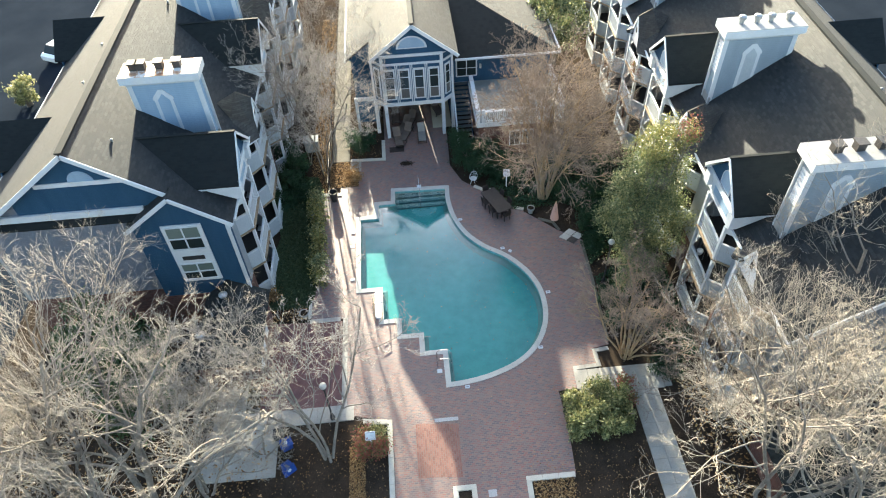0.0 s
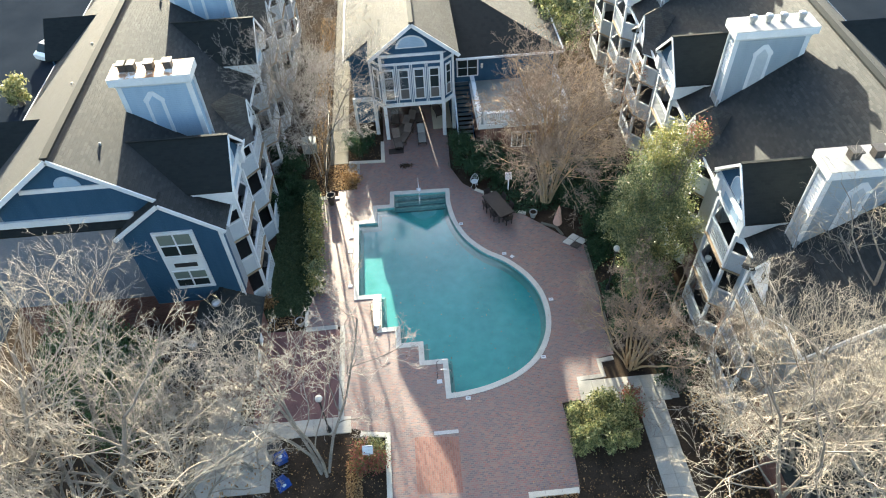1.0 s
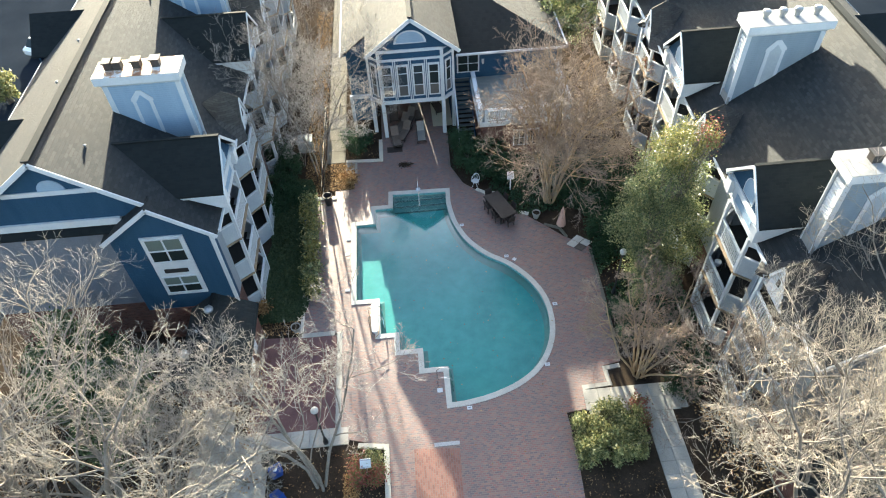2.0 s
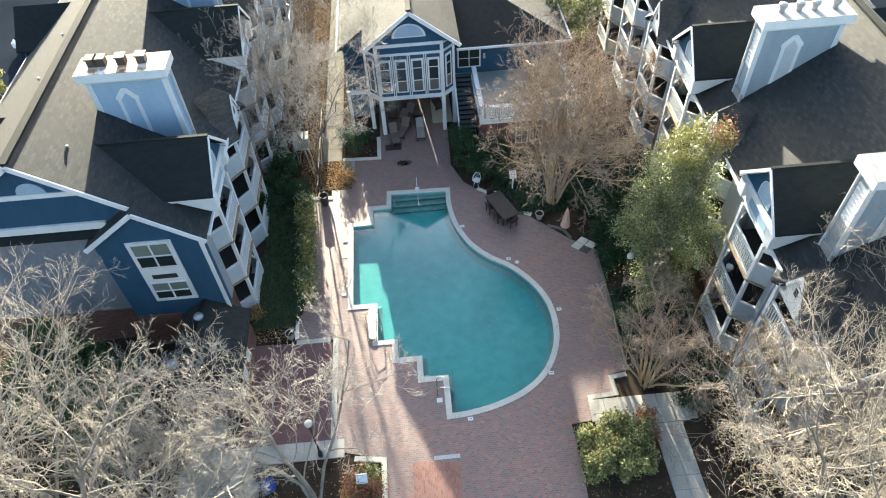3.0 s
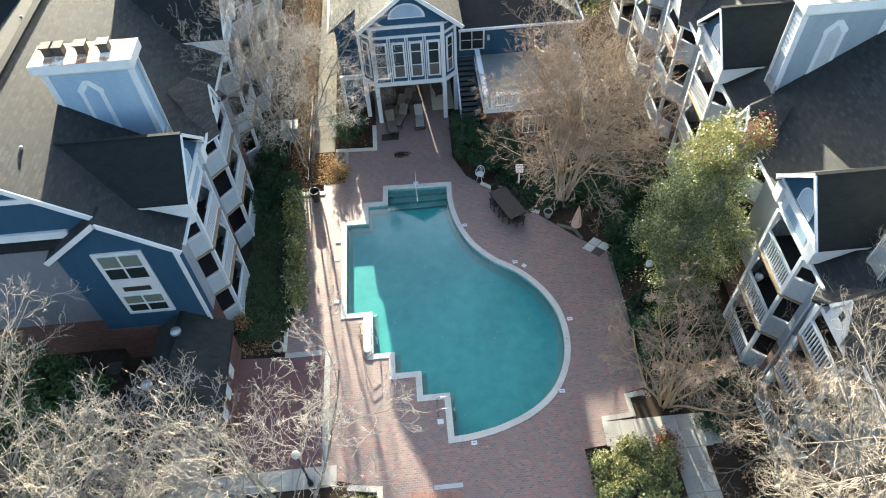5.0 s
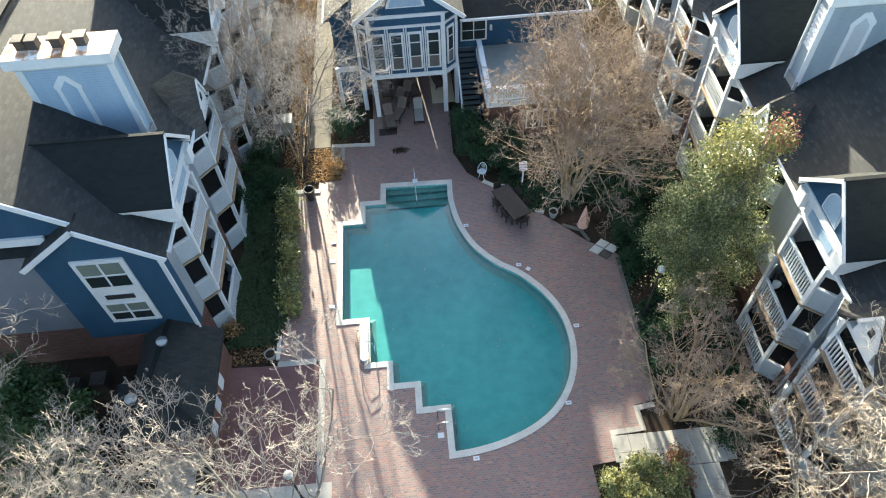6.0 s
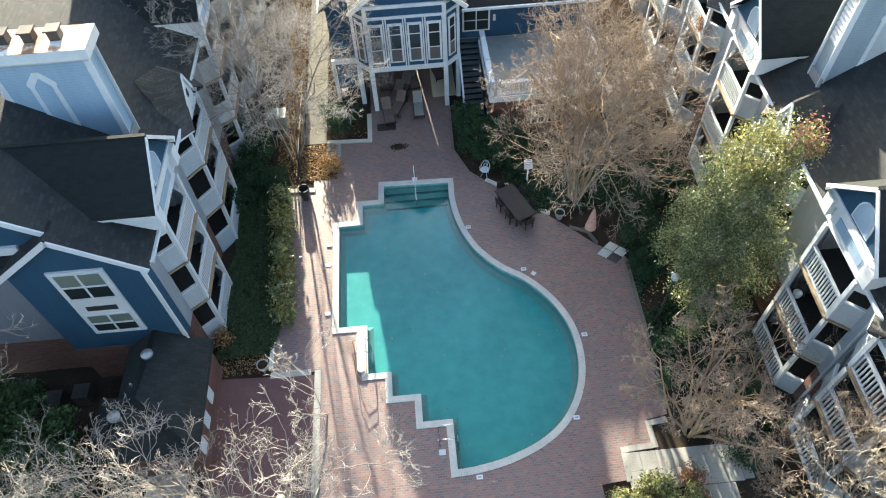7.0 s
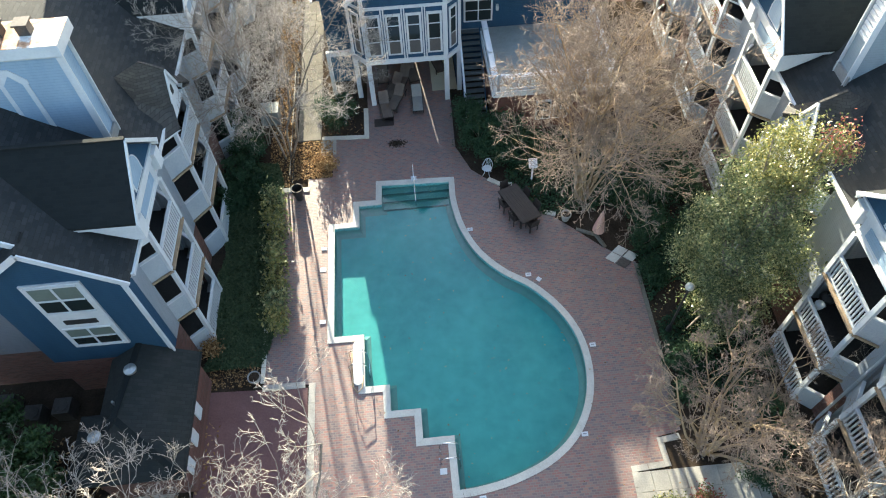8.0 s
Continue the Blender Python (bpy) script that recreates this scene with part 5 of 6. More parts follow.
def branches(rng, start, way, length, radius, levels, counts, ratio, angle, lift, pieces=(7, 5, 4, 2, 1), wob=0.16, r_min=0.006, lo=0.25, airy=None, crook=(1, 1, 1, 1, 1)):
    """Grows a tree level by level. Gives, for each level, the ends and radii of its pieces, and the tips of the last."""
    out = []
    P, D = np.array(start, float), np.array(way, float)
    D /= np.linalg.norm(D, axis=1, keepdims=True)
    L, R = np.array(length, float), np.array(radius, float)
    for lv in range(levels):
        n, segs = len(P), pieces[lv]
        pts, rad = [P], [R]
        d = D.copy()
        for k in range(segs):
            d = d + rng.normal(0, wob * crook[lv], d.shape) + np.array([0, 0, lift[lv]])
            d /= np.linalg.norm(d, axis=1, keepdims=True)
            pts.append(pts[-1] + d * (L / segs)[:, None])
            rad.append(np.maximum(R * (1 - 0.62 * (k + 1) / segs), r_min * (0.45 if lv == levels - 1 and k == segs - 1 else 1)))
        pts, rad = np.array(pts), np.array(rad)
        out.append((pts[:-1].reshape(-1, 3), pts[1:].reshape(-1, 3), rad[:-1].ravel(), rad[1:].ravel()))
        if lv == levels - 1:
            return out, pts[-1]
        c = counts[lv]
        f = np.tile((np.arange(c) + 1) / c, (n, 1)) * (1 - lo) + lo
        f = np.clip(f + rng.uniform(-0.5, 0.5, (n, c)) * (1 - lo) / c, lo * 0.6, 0.999)
        seg = np.minimum((f * segs).astype(int), segs - 1)
        w = f * segs - seg
        idx = np.arange(n)[:, None]
        A, B = pts[seg, idx], pts[seg + 1, idx]
        start2 = A + (B - A) * w[..., None]
        dirs = B - A
        dirs /= np.linalg.norm(dirs, axis=2, keepdims=True)
        rr = rad[seg, idx] * 0.5
        side = rng.normal(0, 1, dirs.shape)
        side -= dirs * np.sum(side * dirs, axis=2, keepdims=True)
        side /= np.linalg.norm(side, axis=2, keepdims=True)
        an = np.radians(rng.normal(angle[lv], 9, (n, c)))[..., None]
        nd = dirs * np.cos(an) + side * np.sin(an)
        nl = (L[:, None] * ratio[lv]) * (1.12 - 0.55 * f) * rng.uniform(0.75, 1.25, (n, c))
        P, D, L, R = start2.reshape(-1, 3), nd.reshape(-1, 3), nl.ravel(), np.maximum(rr.ravel(), r_min)
        if airy is not None and lv:
            # sparse on the side that grows over the open lane
            keep = (P[:, 0] + 0.48 * P[:, 2] < -6.4) | (rng.random(len(P)) > airy)
            P, D, L, R = P[keep], D[keep], L[keep], R[keep]


def bare_tree(name, label, base, stems, levels, counts, ratio, angle, lift, seed, bark, twig, r_min=0.006, wob=0.16, lo=0.3, group="", thick=3, airy=None, pieces=(7, 6, 5, 3, 1), crook=(1, 1, 1, 1, 1)):
    """A leafless tree: stems of (offset, direction, length, radius), limbs and twigs."""
    rng = np.random.default_rng(seed)
    t = thing(name, label, "tree", (*base, 0), group)
    b = np.array([base[0], base[1], 0.0])
    st = [b + np.array(s[0]) for s in stems]
    out, tips = branches(rng, st, [s[1] for s in stems], [s[2] for s in stems], [s[3] for s in stems], levels, counts, ratio, angle, lift, pieces=pieces, r_min=r_min, wob=wob, lo=lo, airy=airy, crook=crook)
    big = [np.concatenate(x) for x in zip(*out[:2])]
    small = [np.concatenate(x) for x in zip(*out[2:])]
    part("trunk", tubes("trunk", bark, *big, sides=7), bark, t)
    part("crown", tubes("crown", twig, *small, sides=thick), twig, t, "leafless crown of fine twigs")
    return t


def leaf_cloud(name, mat, pts, rng, size, flat=0.0):
    """A small bent leaf at each point."""
    n = len(pts)
    a = rng.normal(0, 1, (n, 3))
    a[:, 2] *= 1 - flat
    a /= np.linalg.norm(a, axis=1, keepdims=True)
    ref = rng.normal(0, 1, (n, 3))
    if flat:
        ref[:, 2] *= 1 - flat
    b = np.cross(a, np.cross(ref, a)) if flat else np.cross(a, ref)
    b /= np.maximum(np.linalg.norm(b, axis=1, keepdims=True), 1e-6)
    s = size * rng.uniform(0.6, 1.3, (n, 1))
    vs = np.stack([pts - a * s, pts + b * s * 0.48, pts + a * s, pts - b * s * 0.48], axis=1).reshape(-1, 3)
    faces = np.arange(n * 4).reshape(-1, 4)
    return grid_mesh(name, mat, vs, faces)


def lumps(rng, n, centre, radii, clumps, spread, shell=0.55):
    """Points in clumps that fill an uneven ellipsoid, mostly near its skin."""
    c = rng.normal(0, 1, (clumps, 3))
    c /= np.linalg.norm(c, axis=1, keepdims=True)
    c *= (rng.uniform(shell ** 2, 1, (clumps, 1))) ** 0.5 * rng.uniform(0.8, 1.12, (clumps, 1))
    c = c * np.array(radii) + np.array(centre)
    k = rng.integers(0, clumps, n)
    size = rng.uniform(0.6, 1.3, clumps)[k][:, None]
    return c[k] + np.clip(rng.normal(0, 0.5, (n, 3)), -1.1, 1.1) * spread * size


def evergreen(name, label, base, blobs, seed, leaf, bark=M_BARK, trunk_r=0.12, category="tree", group="", clear=None):
    """blobs: centre, radii, number of leaves, clumps, spread, material."""
    rng = np.random.default_rng(seed)
    t = thing(name, label, category, (*base, 0), group)
    stems, ends = [], []
    for c, rad, *_ in blobs:
        for _ in range(6):
            ends.append(np.array(c) + rng.uniform(-0.75, 0.75, 3) * np.array(rad))
    p0 = np.array([[base[0] + rng.uniform(-0.15, 0.15), base[1] + rng.uniform(-0.15, 0.15), -0.05] for _ in ends])
    p3 = np.array(ends)
    mid = p0 + (p3 - p0) * np.array([0.25, 0.25, 0.55])
    r = np.full(len(p0), trunk_r)
    part("trunk", tubes("trunk", bark, np.concatenate([p0, mid]), np.concatenate([mid, p3]), np.concatenate([r, r * 0.6]), np.concatenate([r * 0.6, r * 0.15]), 6), bark, t)
    for c, rad, n, cl, sp, mat in blobs:
        pts = lumps(rng, n, c, rad, cl, sp)
        pts = pts[pts[:, 2] > 0.02]
        if clear:
            pts = pts[(np.hypot(pts[:, 0] - clear[0], pts[:, 1] - clear[1]) > clear[2]) | (pts[:, 2] > clear[3])]
        part("crown" if category == "tree" else "foliage", leaf_cloud("foliage", mat, pts, rng, leaf), mat, t)
    return t


# big leafless trees nearest to the camera
def big_tree(label, base, h, reach, seed, lean=(0, 0), stems=3, group="tall bare trees", r=0.17, dens=(9, 7, 6, 5), r_min=0.0046, twig=M_TWIG, first=0.40, wide=42, airy=None, ratio=(0.58, 0.53, 0.54), spread=(38, 40, 42), crook=(1, 1.2, 1.5, 1.7, 1.7), ends=2, lo=0.3):
    rng = np.random.default_rng(seed + 500)
    st = []
    for i in range(stems):
        a = 2 * math.pi * (i + rng.uniform(0, 0.6)) / stems
        o = (0.18 * math.cos(a), 0.18 * math.sin(a), -0.1) if stems > 1 else (0, 0, -0.1)
        st.append((o, (reach / h * math.cos(a) * (stems > 1) + lean[0], reach / h * math.sin(a) * (stems > 1) + lean[1], 1.0), h * 0.86 * rng.uniform(0.88, 1.06), r))
    return bare_tree("tree", label, base, st, 5, dens, (first, *ratio), (wide, *spread), (0.0, 0.05, 0.07, 0.10, 0.10), seed, M_BARK, twig, r_min, 0.13, lo, group, airy=airy, pieces=(7, 6, 5, 4, ends), crook=crook)


big_tree("tall leafless tree with a wide pale-twigged crown", (-13.9, 10.8), 16.6, 2.9, 1, stems=5, first=0.46, dens=(9, 7, 6, 5), r=0.12)
big_tree("tall leafless tree with dense grey twigs", (-17.0, 13.8), 15.4, 3.6, 2, stems=4, first=0.5, dens=(9, 7, 6, 4))
big_tree("tall leafless tree at the edge of the mulch bed", (-17.5, 9.0), 16.0, 3.4, 3, stems=3, dens=(8, 6, 5, 4), ends=1)
big_tree("leafless tree with a twiggy crown against the west block", (-14.4, 13.8), 14.6, 3.5, 9, stems=5, first=0.46, dens=(9, 7, 6, 5))
big_tree("leafless tree with a low crown over the slab path", (-12.3, 15.2), 9.4, 2.2, 13, stems=4, first=0.46, dens=(9, 7, 6, 4), r=0.08)
big_tree("leafless tree crowded against its neighbours", (19.4, 15.4), 14.2, 4.0, 11, stems=5, first=0.5, dens=(8, 7, 5, 4), ends=1)
big_tree("tall leafless tree with a spreading twiggy crown", (13.9, 11.6), 14.4, 2.9, 4, (0.02, 0.0), stems=6, first=0.46, dens=(9, 7, 6, 4), r=0.11)
big_tree("leafless tree with fine twigs near the balcony", (15.6, 13.4), 12.8, 3.6, 12, stems=5, first=0.5, dens=(9, 7, 6, 4), r=0.11)
big_tree("low leafless tree tangled before the balconies", (13.7, 16.6), 8.2, 3.0, 14, stems=5, first=0.5, dens=(8, 7, 6, 4), r=0.07, twig=M_MTWIG, r_min=0.0052)
big_tree("tall leafless tree with pale limbs", (17.5, 11.0), 13.5, 3.4, 5, stems=4, first=0.46, dens=(8, 7, 5, 4), ends=1)
big_tree("tall leafless tree standing in the mulch", (14.9, 7.4), 15.0, 2.9, 6, stems=4, dens=(8, 6, 6, 4), r=0.12, ends=1)
big_tree("slender leafless tree with silvery crooked branches", (-6.44, 16.5), 11.4, 2.9, 7, (-0.03, 0.2), 4, "slender bare trees", 0.085, (9, 7, 5, 4), 0.0072, M_LANETWIG, 0.46, crook=(1, 1.3, 1.9, 2.2, 2.2), spread=(44, 46, 48))
big_tree("small multi-stemmed leafless tree by the path", (-9.84, 17.0), 4.2, 1.5, 8, (0, 0), 4, "slender bare trees", 0.06, (7, 6, 5, 3), 0.006)
# leafless trees of the lane between clubhouse and west block
for i, (x, y, h, w, d, r) in enumerate(((-7.6, 41.8, 10.4, 2.9, (12, 8, 7, 5), 0.0050), (-8.3, 46.0, 11.2, 2.9, (11, 8, 6, 5), 0.0052), (-8.6, 40.2, 8.4, 2.8, (11, 8, 6, 5), 0.0050))):
    big_tree("leafless tree with fine silvery twigs along the lane", (x, y), h, w, 20 + i, (0.0, -0.03), 4, "bare trees along the lane", 0.036, d, r, M_LANETWIG, 0.60, 50, 0.22, (0.54, 0.48, 0.45), (44, 46, 48), (1, 1.3, 1.7, 2, 2), 1, 0.42)
big_tree("leafless tree leaning over the end of the lane", (-7.3, 39.0), 11.6, 2.3, 27, (0.14, -0.12), 4, "bare trees along the lane", 0.06, (11, 9, 6, 5), 0.0058, M_LANETWIG, 0.42, 52, 0.0, (0.54, 0.50, 0.48), (44, 46, 48), (1, 1.3, 1.7, 2, 2), 1, 0.44)
# stands out of view; added only to thin the sunlight on the south-east deck
big_tree("unseen leafless tree added to break up the sun on the deck", (-0.3, 79.0), 17.0, 3.6, 31, stems=4, dens=(7, 6, 5, 3), ends=1)
# crape myrtles: many slim stems fanning from the base, long low branches arching out
def myrtle(label, base, h, reach, n, seed, dens, spread=0.25, lo=0.36, r=0.048, first=0.40, wide=46, r_min=0.0074):
    rng = np.random.default_rng(seed)
    st = []
    for i in range(n):
        a = 2 * math.pi * (i + rng.uniform(0, 0.7)) / n
        q = rng.uniform(0.0, 1.0) ** 0.8
        st.append(((spread * math.cos(a), spread * math.sin(a), -0.05), (reach / h * q * math.cos(a), reach / h * q * math.sin(a), 1.0), h * rng.uniform(0.72, 0.98) * (1 - 0.12 * q), r))
    return bare_tree("crape_myrtle", label, base, st, 5, dens, (first, 0.56, 0.50, 0.46), (wide, 42, 44, 46), (0.0, 0.02, 0.05, 0.06, 0.05), seed, M_MYRTLE, M_MTWIG, r_min, 0.10, lo, "crape myrtles", crook=(1, 1.5, 2, 2.2, 2.2))


myrtle("large leafless crape myrtle with many tan stems", (7.9, 34.4), 12.0, 3.3, 17, 41, (11, 7, 6, 4), 0.3, 0.30, 0.060, 0.40, 56, 0.0082)
myrtle("leafless crape myrtle with russet twigs by the path", (10.0, 20.9), 7.0, 2.5, 13, 42, (9, 7, 6, 4), 0.22, 0.56, 0.064, 0.36, 40, 0.0074)

# evergreens
evergreen("evergreen_tree", "glossy evergreen tree turning yellow at the top with a red tip", (11.9, 26.9), [
    ((11.9, 27.0, 4.7), (2.5, 2.4, 2.9), 42000, 250, 0.50, M_HOLLY),
    ((11.5, 25.9, 2.5), (2.0, 1.7, 1.6), 12000, 80, 0.5, M_HOLLY),
    ((12.0, 27.3, 7.7), (1.8, 1.6, 1.7), 15000, 110, 0.56, M_HOLLY),
    ((12.2, 27.4, 9.7), (1.35, 1.3, 1.25), 7000, 60, 0.5, M_YELLOW),
    ((13.0, 26.9, 10.4), (0.65, 0.6, 0.8), 1500, 20, 0.42, M_YELLOW),
    ((13.2, 26.8, 11.0), (0.6, 0.55, 0.8), 700, 16, 0.36, M_RED)], 51, 0.056, clear=(10.0, 25.9, 0.95, 4.4))
evergreen("evergreen_tree", "dark evergreen tree behind the low building", (-15.4, 20.9), [((-16.2, 20.4, 2.9), (1.9, 3.2, 2.6), 19000, 120, 0.5, M_LAUREL), ((-18.6, 22.7, 3.2), (2.3, 2.3, 2.6), 14000, 90, 0.5, M_LAUREL)], 52, 0.095)
evergreen("evergreen_tree", "leafy evergreen tree behind the clubhouse", (11.9, 51.0), [((11.9, 51.0, 5.0), (2.6, 3.0, 3.6), 16000, 120, 0.6, M_HOLLY)], 53, 0.11)
evergreen("evergreen_tree", "leafy tree at the edge of the car park", (-32.7, 51.2), [((-32.7, 51.2, 1.3), (1.0, 1.2, 1.0), 3200, 40, 0.38, M_OLIVE)], 54, 0.11)


def shrub(label, c, rad, n, seed, mat, leaf=0.06, clumps=60, spread=0.32, name="shrub", group=""):
    return evergreen(name, label, (c[0], c[1]), [(c, rad, n, clumps, spread, mat)], seed, leaf, trunk_r=0.03, category="shrub", group=group)


# hedge along the west block, clumps beside the stair, beds
for i, (x, y, r, hh) in enumerate(((-10.0, 35.6, 0.8, 0.8), (-9.6, 37.3, 1.0, 0.95), (-9.3, 39.2, 1.0, 1.0), (-10.2, 41.0, 0.9, 0.9), (-8.6, 36.6, 0.6, 0.6))):
    shrub("dark evergreen shrub against the west block", (x, y, hh * 0.8), (r, r, hh), 4200, 60 + i, M_DKGREEN, 0.07, group="shrubs against the west block")
for i in range(8):
    y = 28.2 + 1.02 * i
    shrub("yellow-green broadleaf shrub beside the brick lane", (-7.2 - 0.085 * i + 0.12 * math.sin(i * 2.9), y, 0.75 + 0.2 * math.sin(i * 2.7)), (0.28 + 0.09 * math.sin(i * 1.3), 0.5, 0.75 + 0.25 * math.sin(i * 2.7)), 760, 70 + i, M_HOLLY if i % 3 == 1 else M_YELLOW, 0.095, 30, 0.46, group="shrubs beside the lane")
for i, (x, y, rx, ry, rz) in enumerate(((2.65, 39.9, 0.8, 1.0, 1.15), (3.1, 38.5, 1.2, 1.1, 1.2), (4.7, 38.5, 1.2, 1.1, 1.1), (3.9, 37.4, 1.2, 0.9, 0.9), (5.6, 37.8, 0.9, 0.8, 0.8))):
    shrub("dark green mounded shrub at the foot of the stair", (x, y, rz), (rx, ry, rz), 5000, 80 + i, M_DKGREEN, group="shrubs by the stair")
for i, (x, y, r, hh) in enumerate(((5.2, 36.9, 0.7, 0.5), (6.6, 36.8, 0.8, 0.5), (9.4, 34.4, 0.9, 0.7), (11.0, 33.2, 1.1, 0.9), (12.6, 34.2, 1.2, 1.0), (10.6, 31.2, 1.2, 0.9), (12.9, 31.4, 1.1, 1.0), (10.2, 29.2, 0.7, 0.6), (10.1, 24.8, 0.7, 0.6), (10.0, 23.3, 0.5, 0.4), (12.2, 36.9, 1.2, 0.9), (9.9, 37.2, 1.0, 0.8), (12.2, 22.6, 0.8, 0.6), (12.0, 19.8, 0.9, 0.6))):
    shrub("low dark green groundcover shrub in the mulch bed", (x, y, hh * 0.8), (r, r, hh), 2800, 100 + i, M_DKGREEN, group="shrubs of the east bed")
for i, (x, y) in enumerate(((-4.7, 40.9), (-4.2, 41.8), (-5.3, 41.9))):
    shrub("loose twiggy shrub in the clubhouse bed", (x, y, 0.8), (0.6, 0.6, 0.75), 1700, 120 + i, M_DKGREEN, group="shrubs of the clubhouse bed")
for i, (x, y, r, hh) in enumerate(((6.5, 17.9, 0.8, 0.72), (7.5, 18.2, 0.9, 0.82), (8.5, 18.0, 0.85, 0.8), (6.5, 16.7, 0.75, 0.7), (7.5, 16.8, 0.9, 0.88), (8.5, 16.7, 0.85, 0.78))):
    shrub("dense broadleaf shrub with glossy olive leaves", (x, y, hh), (r, r, hh), 4800, 130 + i, M_OLIVE, 0.07, 30, 0.27, group="broadleaf shrubs by the path")
for i, (x, y) in enumerate(((9.35, 18.9), (9.3, 18.0))):
    shrub("small bronze-tipped shrub by the path", (x, y, 0.55), (0.4, 0.4, 0.5), 1000, 140 + i, M_RED, group="bronze shrubs")
for i, (x, y, m_) in enumerate(((-4.5, 17.2, M_RED), (-3.9, 17.3, M_OLIVE), (-3.75, 16.6, M_RED), (-4.6, 16.5, M_RED))):
    shrub("red-berried nandina shrub by the deck edging", (x, y, 0.6), (0.45, 0.45, 0.55), 1300, 150 + i, m_, group="nandina by the deck")
shrub("small clipped shrub with brown leaves in the leaf bed", (-5.2, 37.9, 0.45), (0.6, 0.45, 0.45), 1400, 160, M_LITTER)
shrub("pale variegated shrub by the house corner", (-10.1, 27.4, 0.4), (0.38, 0.4, 0.38), 700, 161, M_LITTER)

# fallen leaves, thick in the sunny beds and thin on the deck
rng = np.random.default_rng(77)


def litter(label, x0, x1, y0, y1, n, size=0.06, z=0.0):
    pts = np.stack([rng.uniform(x0, x1, n), rng.uniform(y0, y1, n), z + rng.uniform(0.0, 0.05, n)], axis=1)
    tagged(part("leaf_litter", leaf_cloud("leaf_litter", M_LITTER, pts, rng, size, 0.75), M_LITTER), label, "leaves", kind="stuff")


litter("brown fallen leaves over the lane bed", -8.3, -6.95, 36.7, 62.0, 7000, 0.055)
litter("brown fallen leaves in the clubhouse bed", -6.95, -4.9, 37.2, 40.0, 1900)
litter("brown fallen leaves in the clubhouse bed", -5.4, -3.2, 40.3, 44.0, 260, 0.045)
litter("brown fallen leaves on the south-west bed", -9.2, -3.5, 11.5, 18.2, 900, 0.042)
litter("drift of brown leaves beside the deck", -5.4, -4.6, 12.0, 17.0, 3200, 0.045)
litter("brown fallen leaves on the south-east bed", 3.6, 9.8, 9.5, 15.8, 1100, 0.042)
litter("drift of brown leaves by the deck corner", 3.6, 5.6, 12.0, 14.3, 1200)
litter("scattered leaves in the east bed", 9.7, 14.0, 20.5, 38.0, 1000, 0.045)
litter("scattered leaves under the trees", 12.2, 20.0, 5.0, 19.0, 4200, 0.08)
litter("scattered leaves under the trees", -22.0, -9.5, 4.0, 24.0, 5200, 0.08)
def mat_of_leaves(label, x0, x1, y0, y1, n):
    pts = np.stack([rng.uniform(x0, x1, n), rng.uniform(y0, y1, n), rng.uniform(0.0, 0.16, n)], axis=1)
    keep = np.sin(pts[:, 0] * 1.7 + 2.1 * np.sin(pts[:, 1] * 0.8)) + np.sin(pts[:, 1] * 1.3) > -1.2
    keep &= pts[:, 0] + pts[:, 1] * 0.85 > 30.5
    tagged(part("groundcover", leaf_cloud("groundcover", M_DKGREEN, pts[keep], rng, 0.08, 0.5), M_DKGREEN), label, "groundcover", kind="stuff")


def turf(label, x0, x1, y0, y1, n, mat):
    """A rough unmown strip: blades and low leaves over gentle humps."""
    pts = np.stack([rng.uniform(x0, x1, n), rng.uniform(y0, y1, n), rng.uniform(0.0, 1.0, n)], axis=1)
    hump = 0.12 + 0.07 * np.sin(pts[:, 0] * 3.1 + pts[:, 1] * 0.9) + 0.07 * np.sin(pts[:, 1] * 2.3 - pts[:, 0]) + 0.10 * (np.abs(pts[:, 0] - (x0 + x1) / 2) < 0.6)
    pts[:, 2] *= np.maximum(hump, 0.03)
    pts[:, 0] += 0.25 * np.sin(pts[:, 1] * 1.4)
    tagged(part("grass", leaf_cloud("grass", mat, pts, rng, 0.075, 0.45), mat), label, "grass", kind="stuff")


turf("rough dark green grass strip along the west block", -10.35, -7.75, 26.4, 38.5, 44000, M_GRASS)
litter("brown leaves at the end of the grass strip", -10.2, -8.0, 25.5, 27.6, 900, 0.05)
mat_of_leaves("dark green ivy groundcover in the east bed", 9.7, 14.2, 20.6, 38.0, 26000)
mat_of_leaves("dark green ivy groundcover under the crape myrtle", 4.2, 9.7, 33.4, 39.2, 9000)
litter("a few leaves blown over the deck", -3.0, 9.0, 14.6, 36.0, 260, 0.05, 0.004)

# ---- things round the pool ----
def lounger(label, cloth, fold=38):
    """A sling lounger on a metal frame, head towards +y."""
    t = thing("sun_lounger", label, "lounger", group="loungers under the clubhouse")
    part("frame", Shape().box(-0.32, -0.28, -0.95, 0.95, 0.30, 0.35).box(0.28, 0.32, -0.95, 0.95, 0.30, 0.35).box(-0.32, 0.32, -0.97, -0.93, 0.30, 0.35), M_BROWNMET, t)
    for x in (-0.3, 0.3):
        for y in (-0.75, 0.7):
            part("leg", Shape().box(x - 0.025, x + 0.025, y - 0.025, y + 0.025, 0, 0.30), M_BROWNMET, t)
    part("seat", Shape().box(-0.28, 0.28, -0.92, 0.25, 0.345, 0.365), cloth, t)
    c, s = math.cos(radians(fold)), math.sin(radians(fold))
    q = [(-0.28, 0.25, 0.35), (0.28, 0.25, 0.35), (0.28, 0.25 + 0.72 * c, 0.35 + 0.72 * s), (-0.28, 0.25 + 0.72 * c, 0.35 + 0.72 * s)]
    part("backrest", Shape().solid([(x, y, z - 0.02) for x, y, z in q], q), cloth, t)
    return t


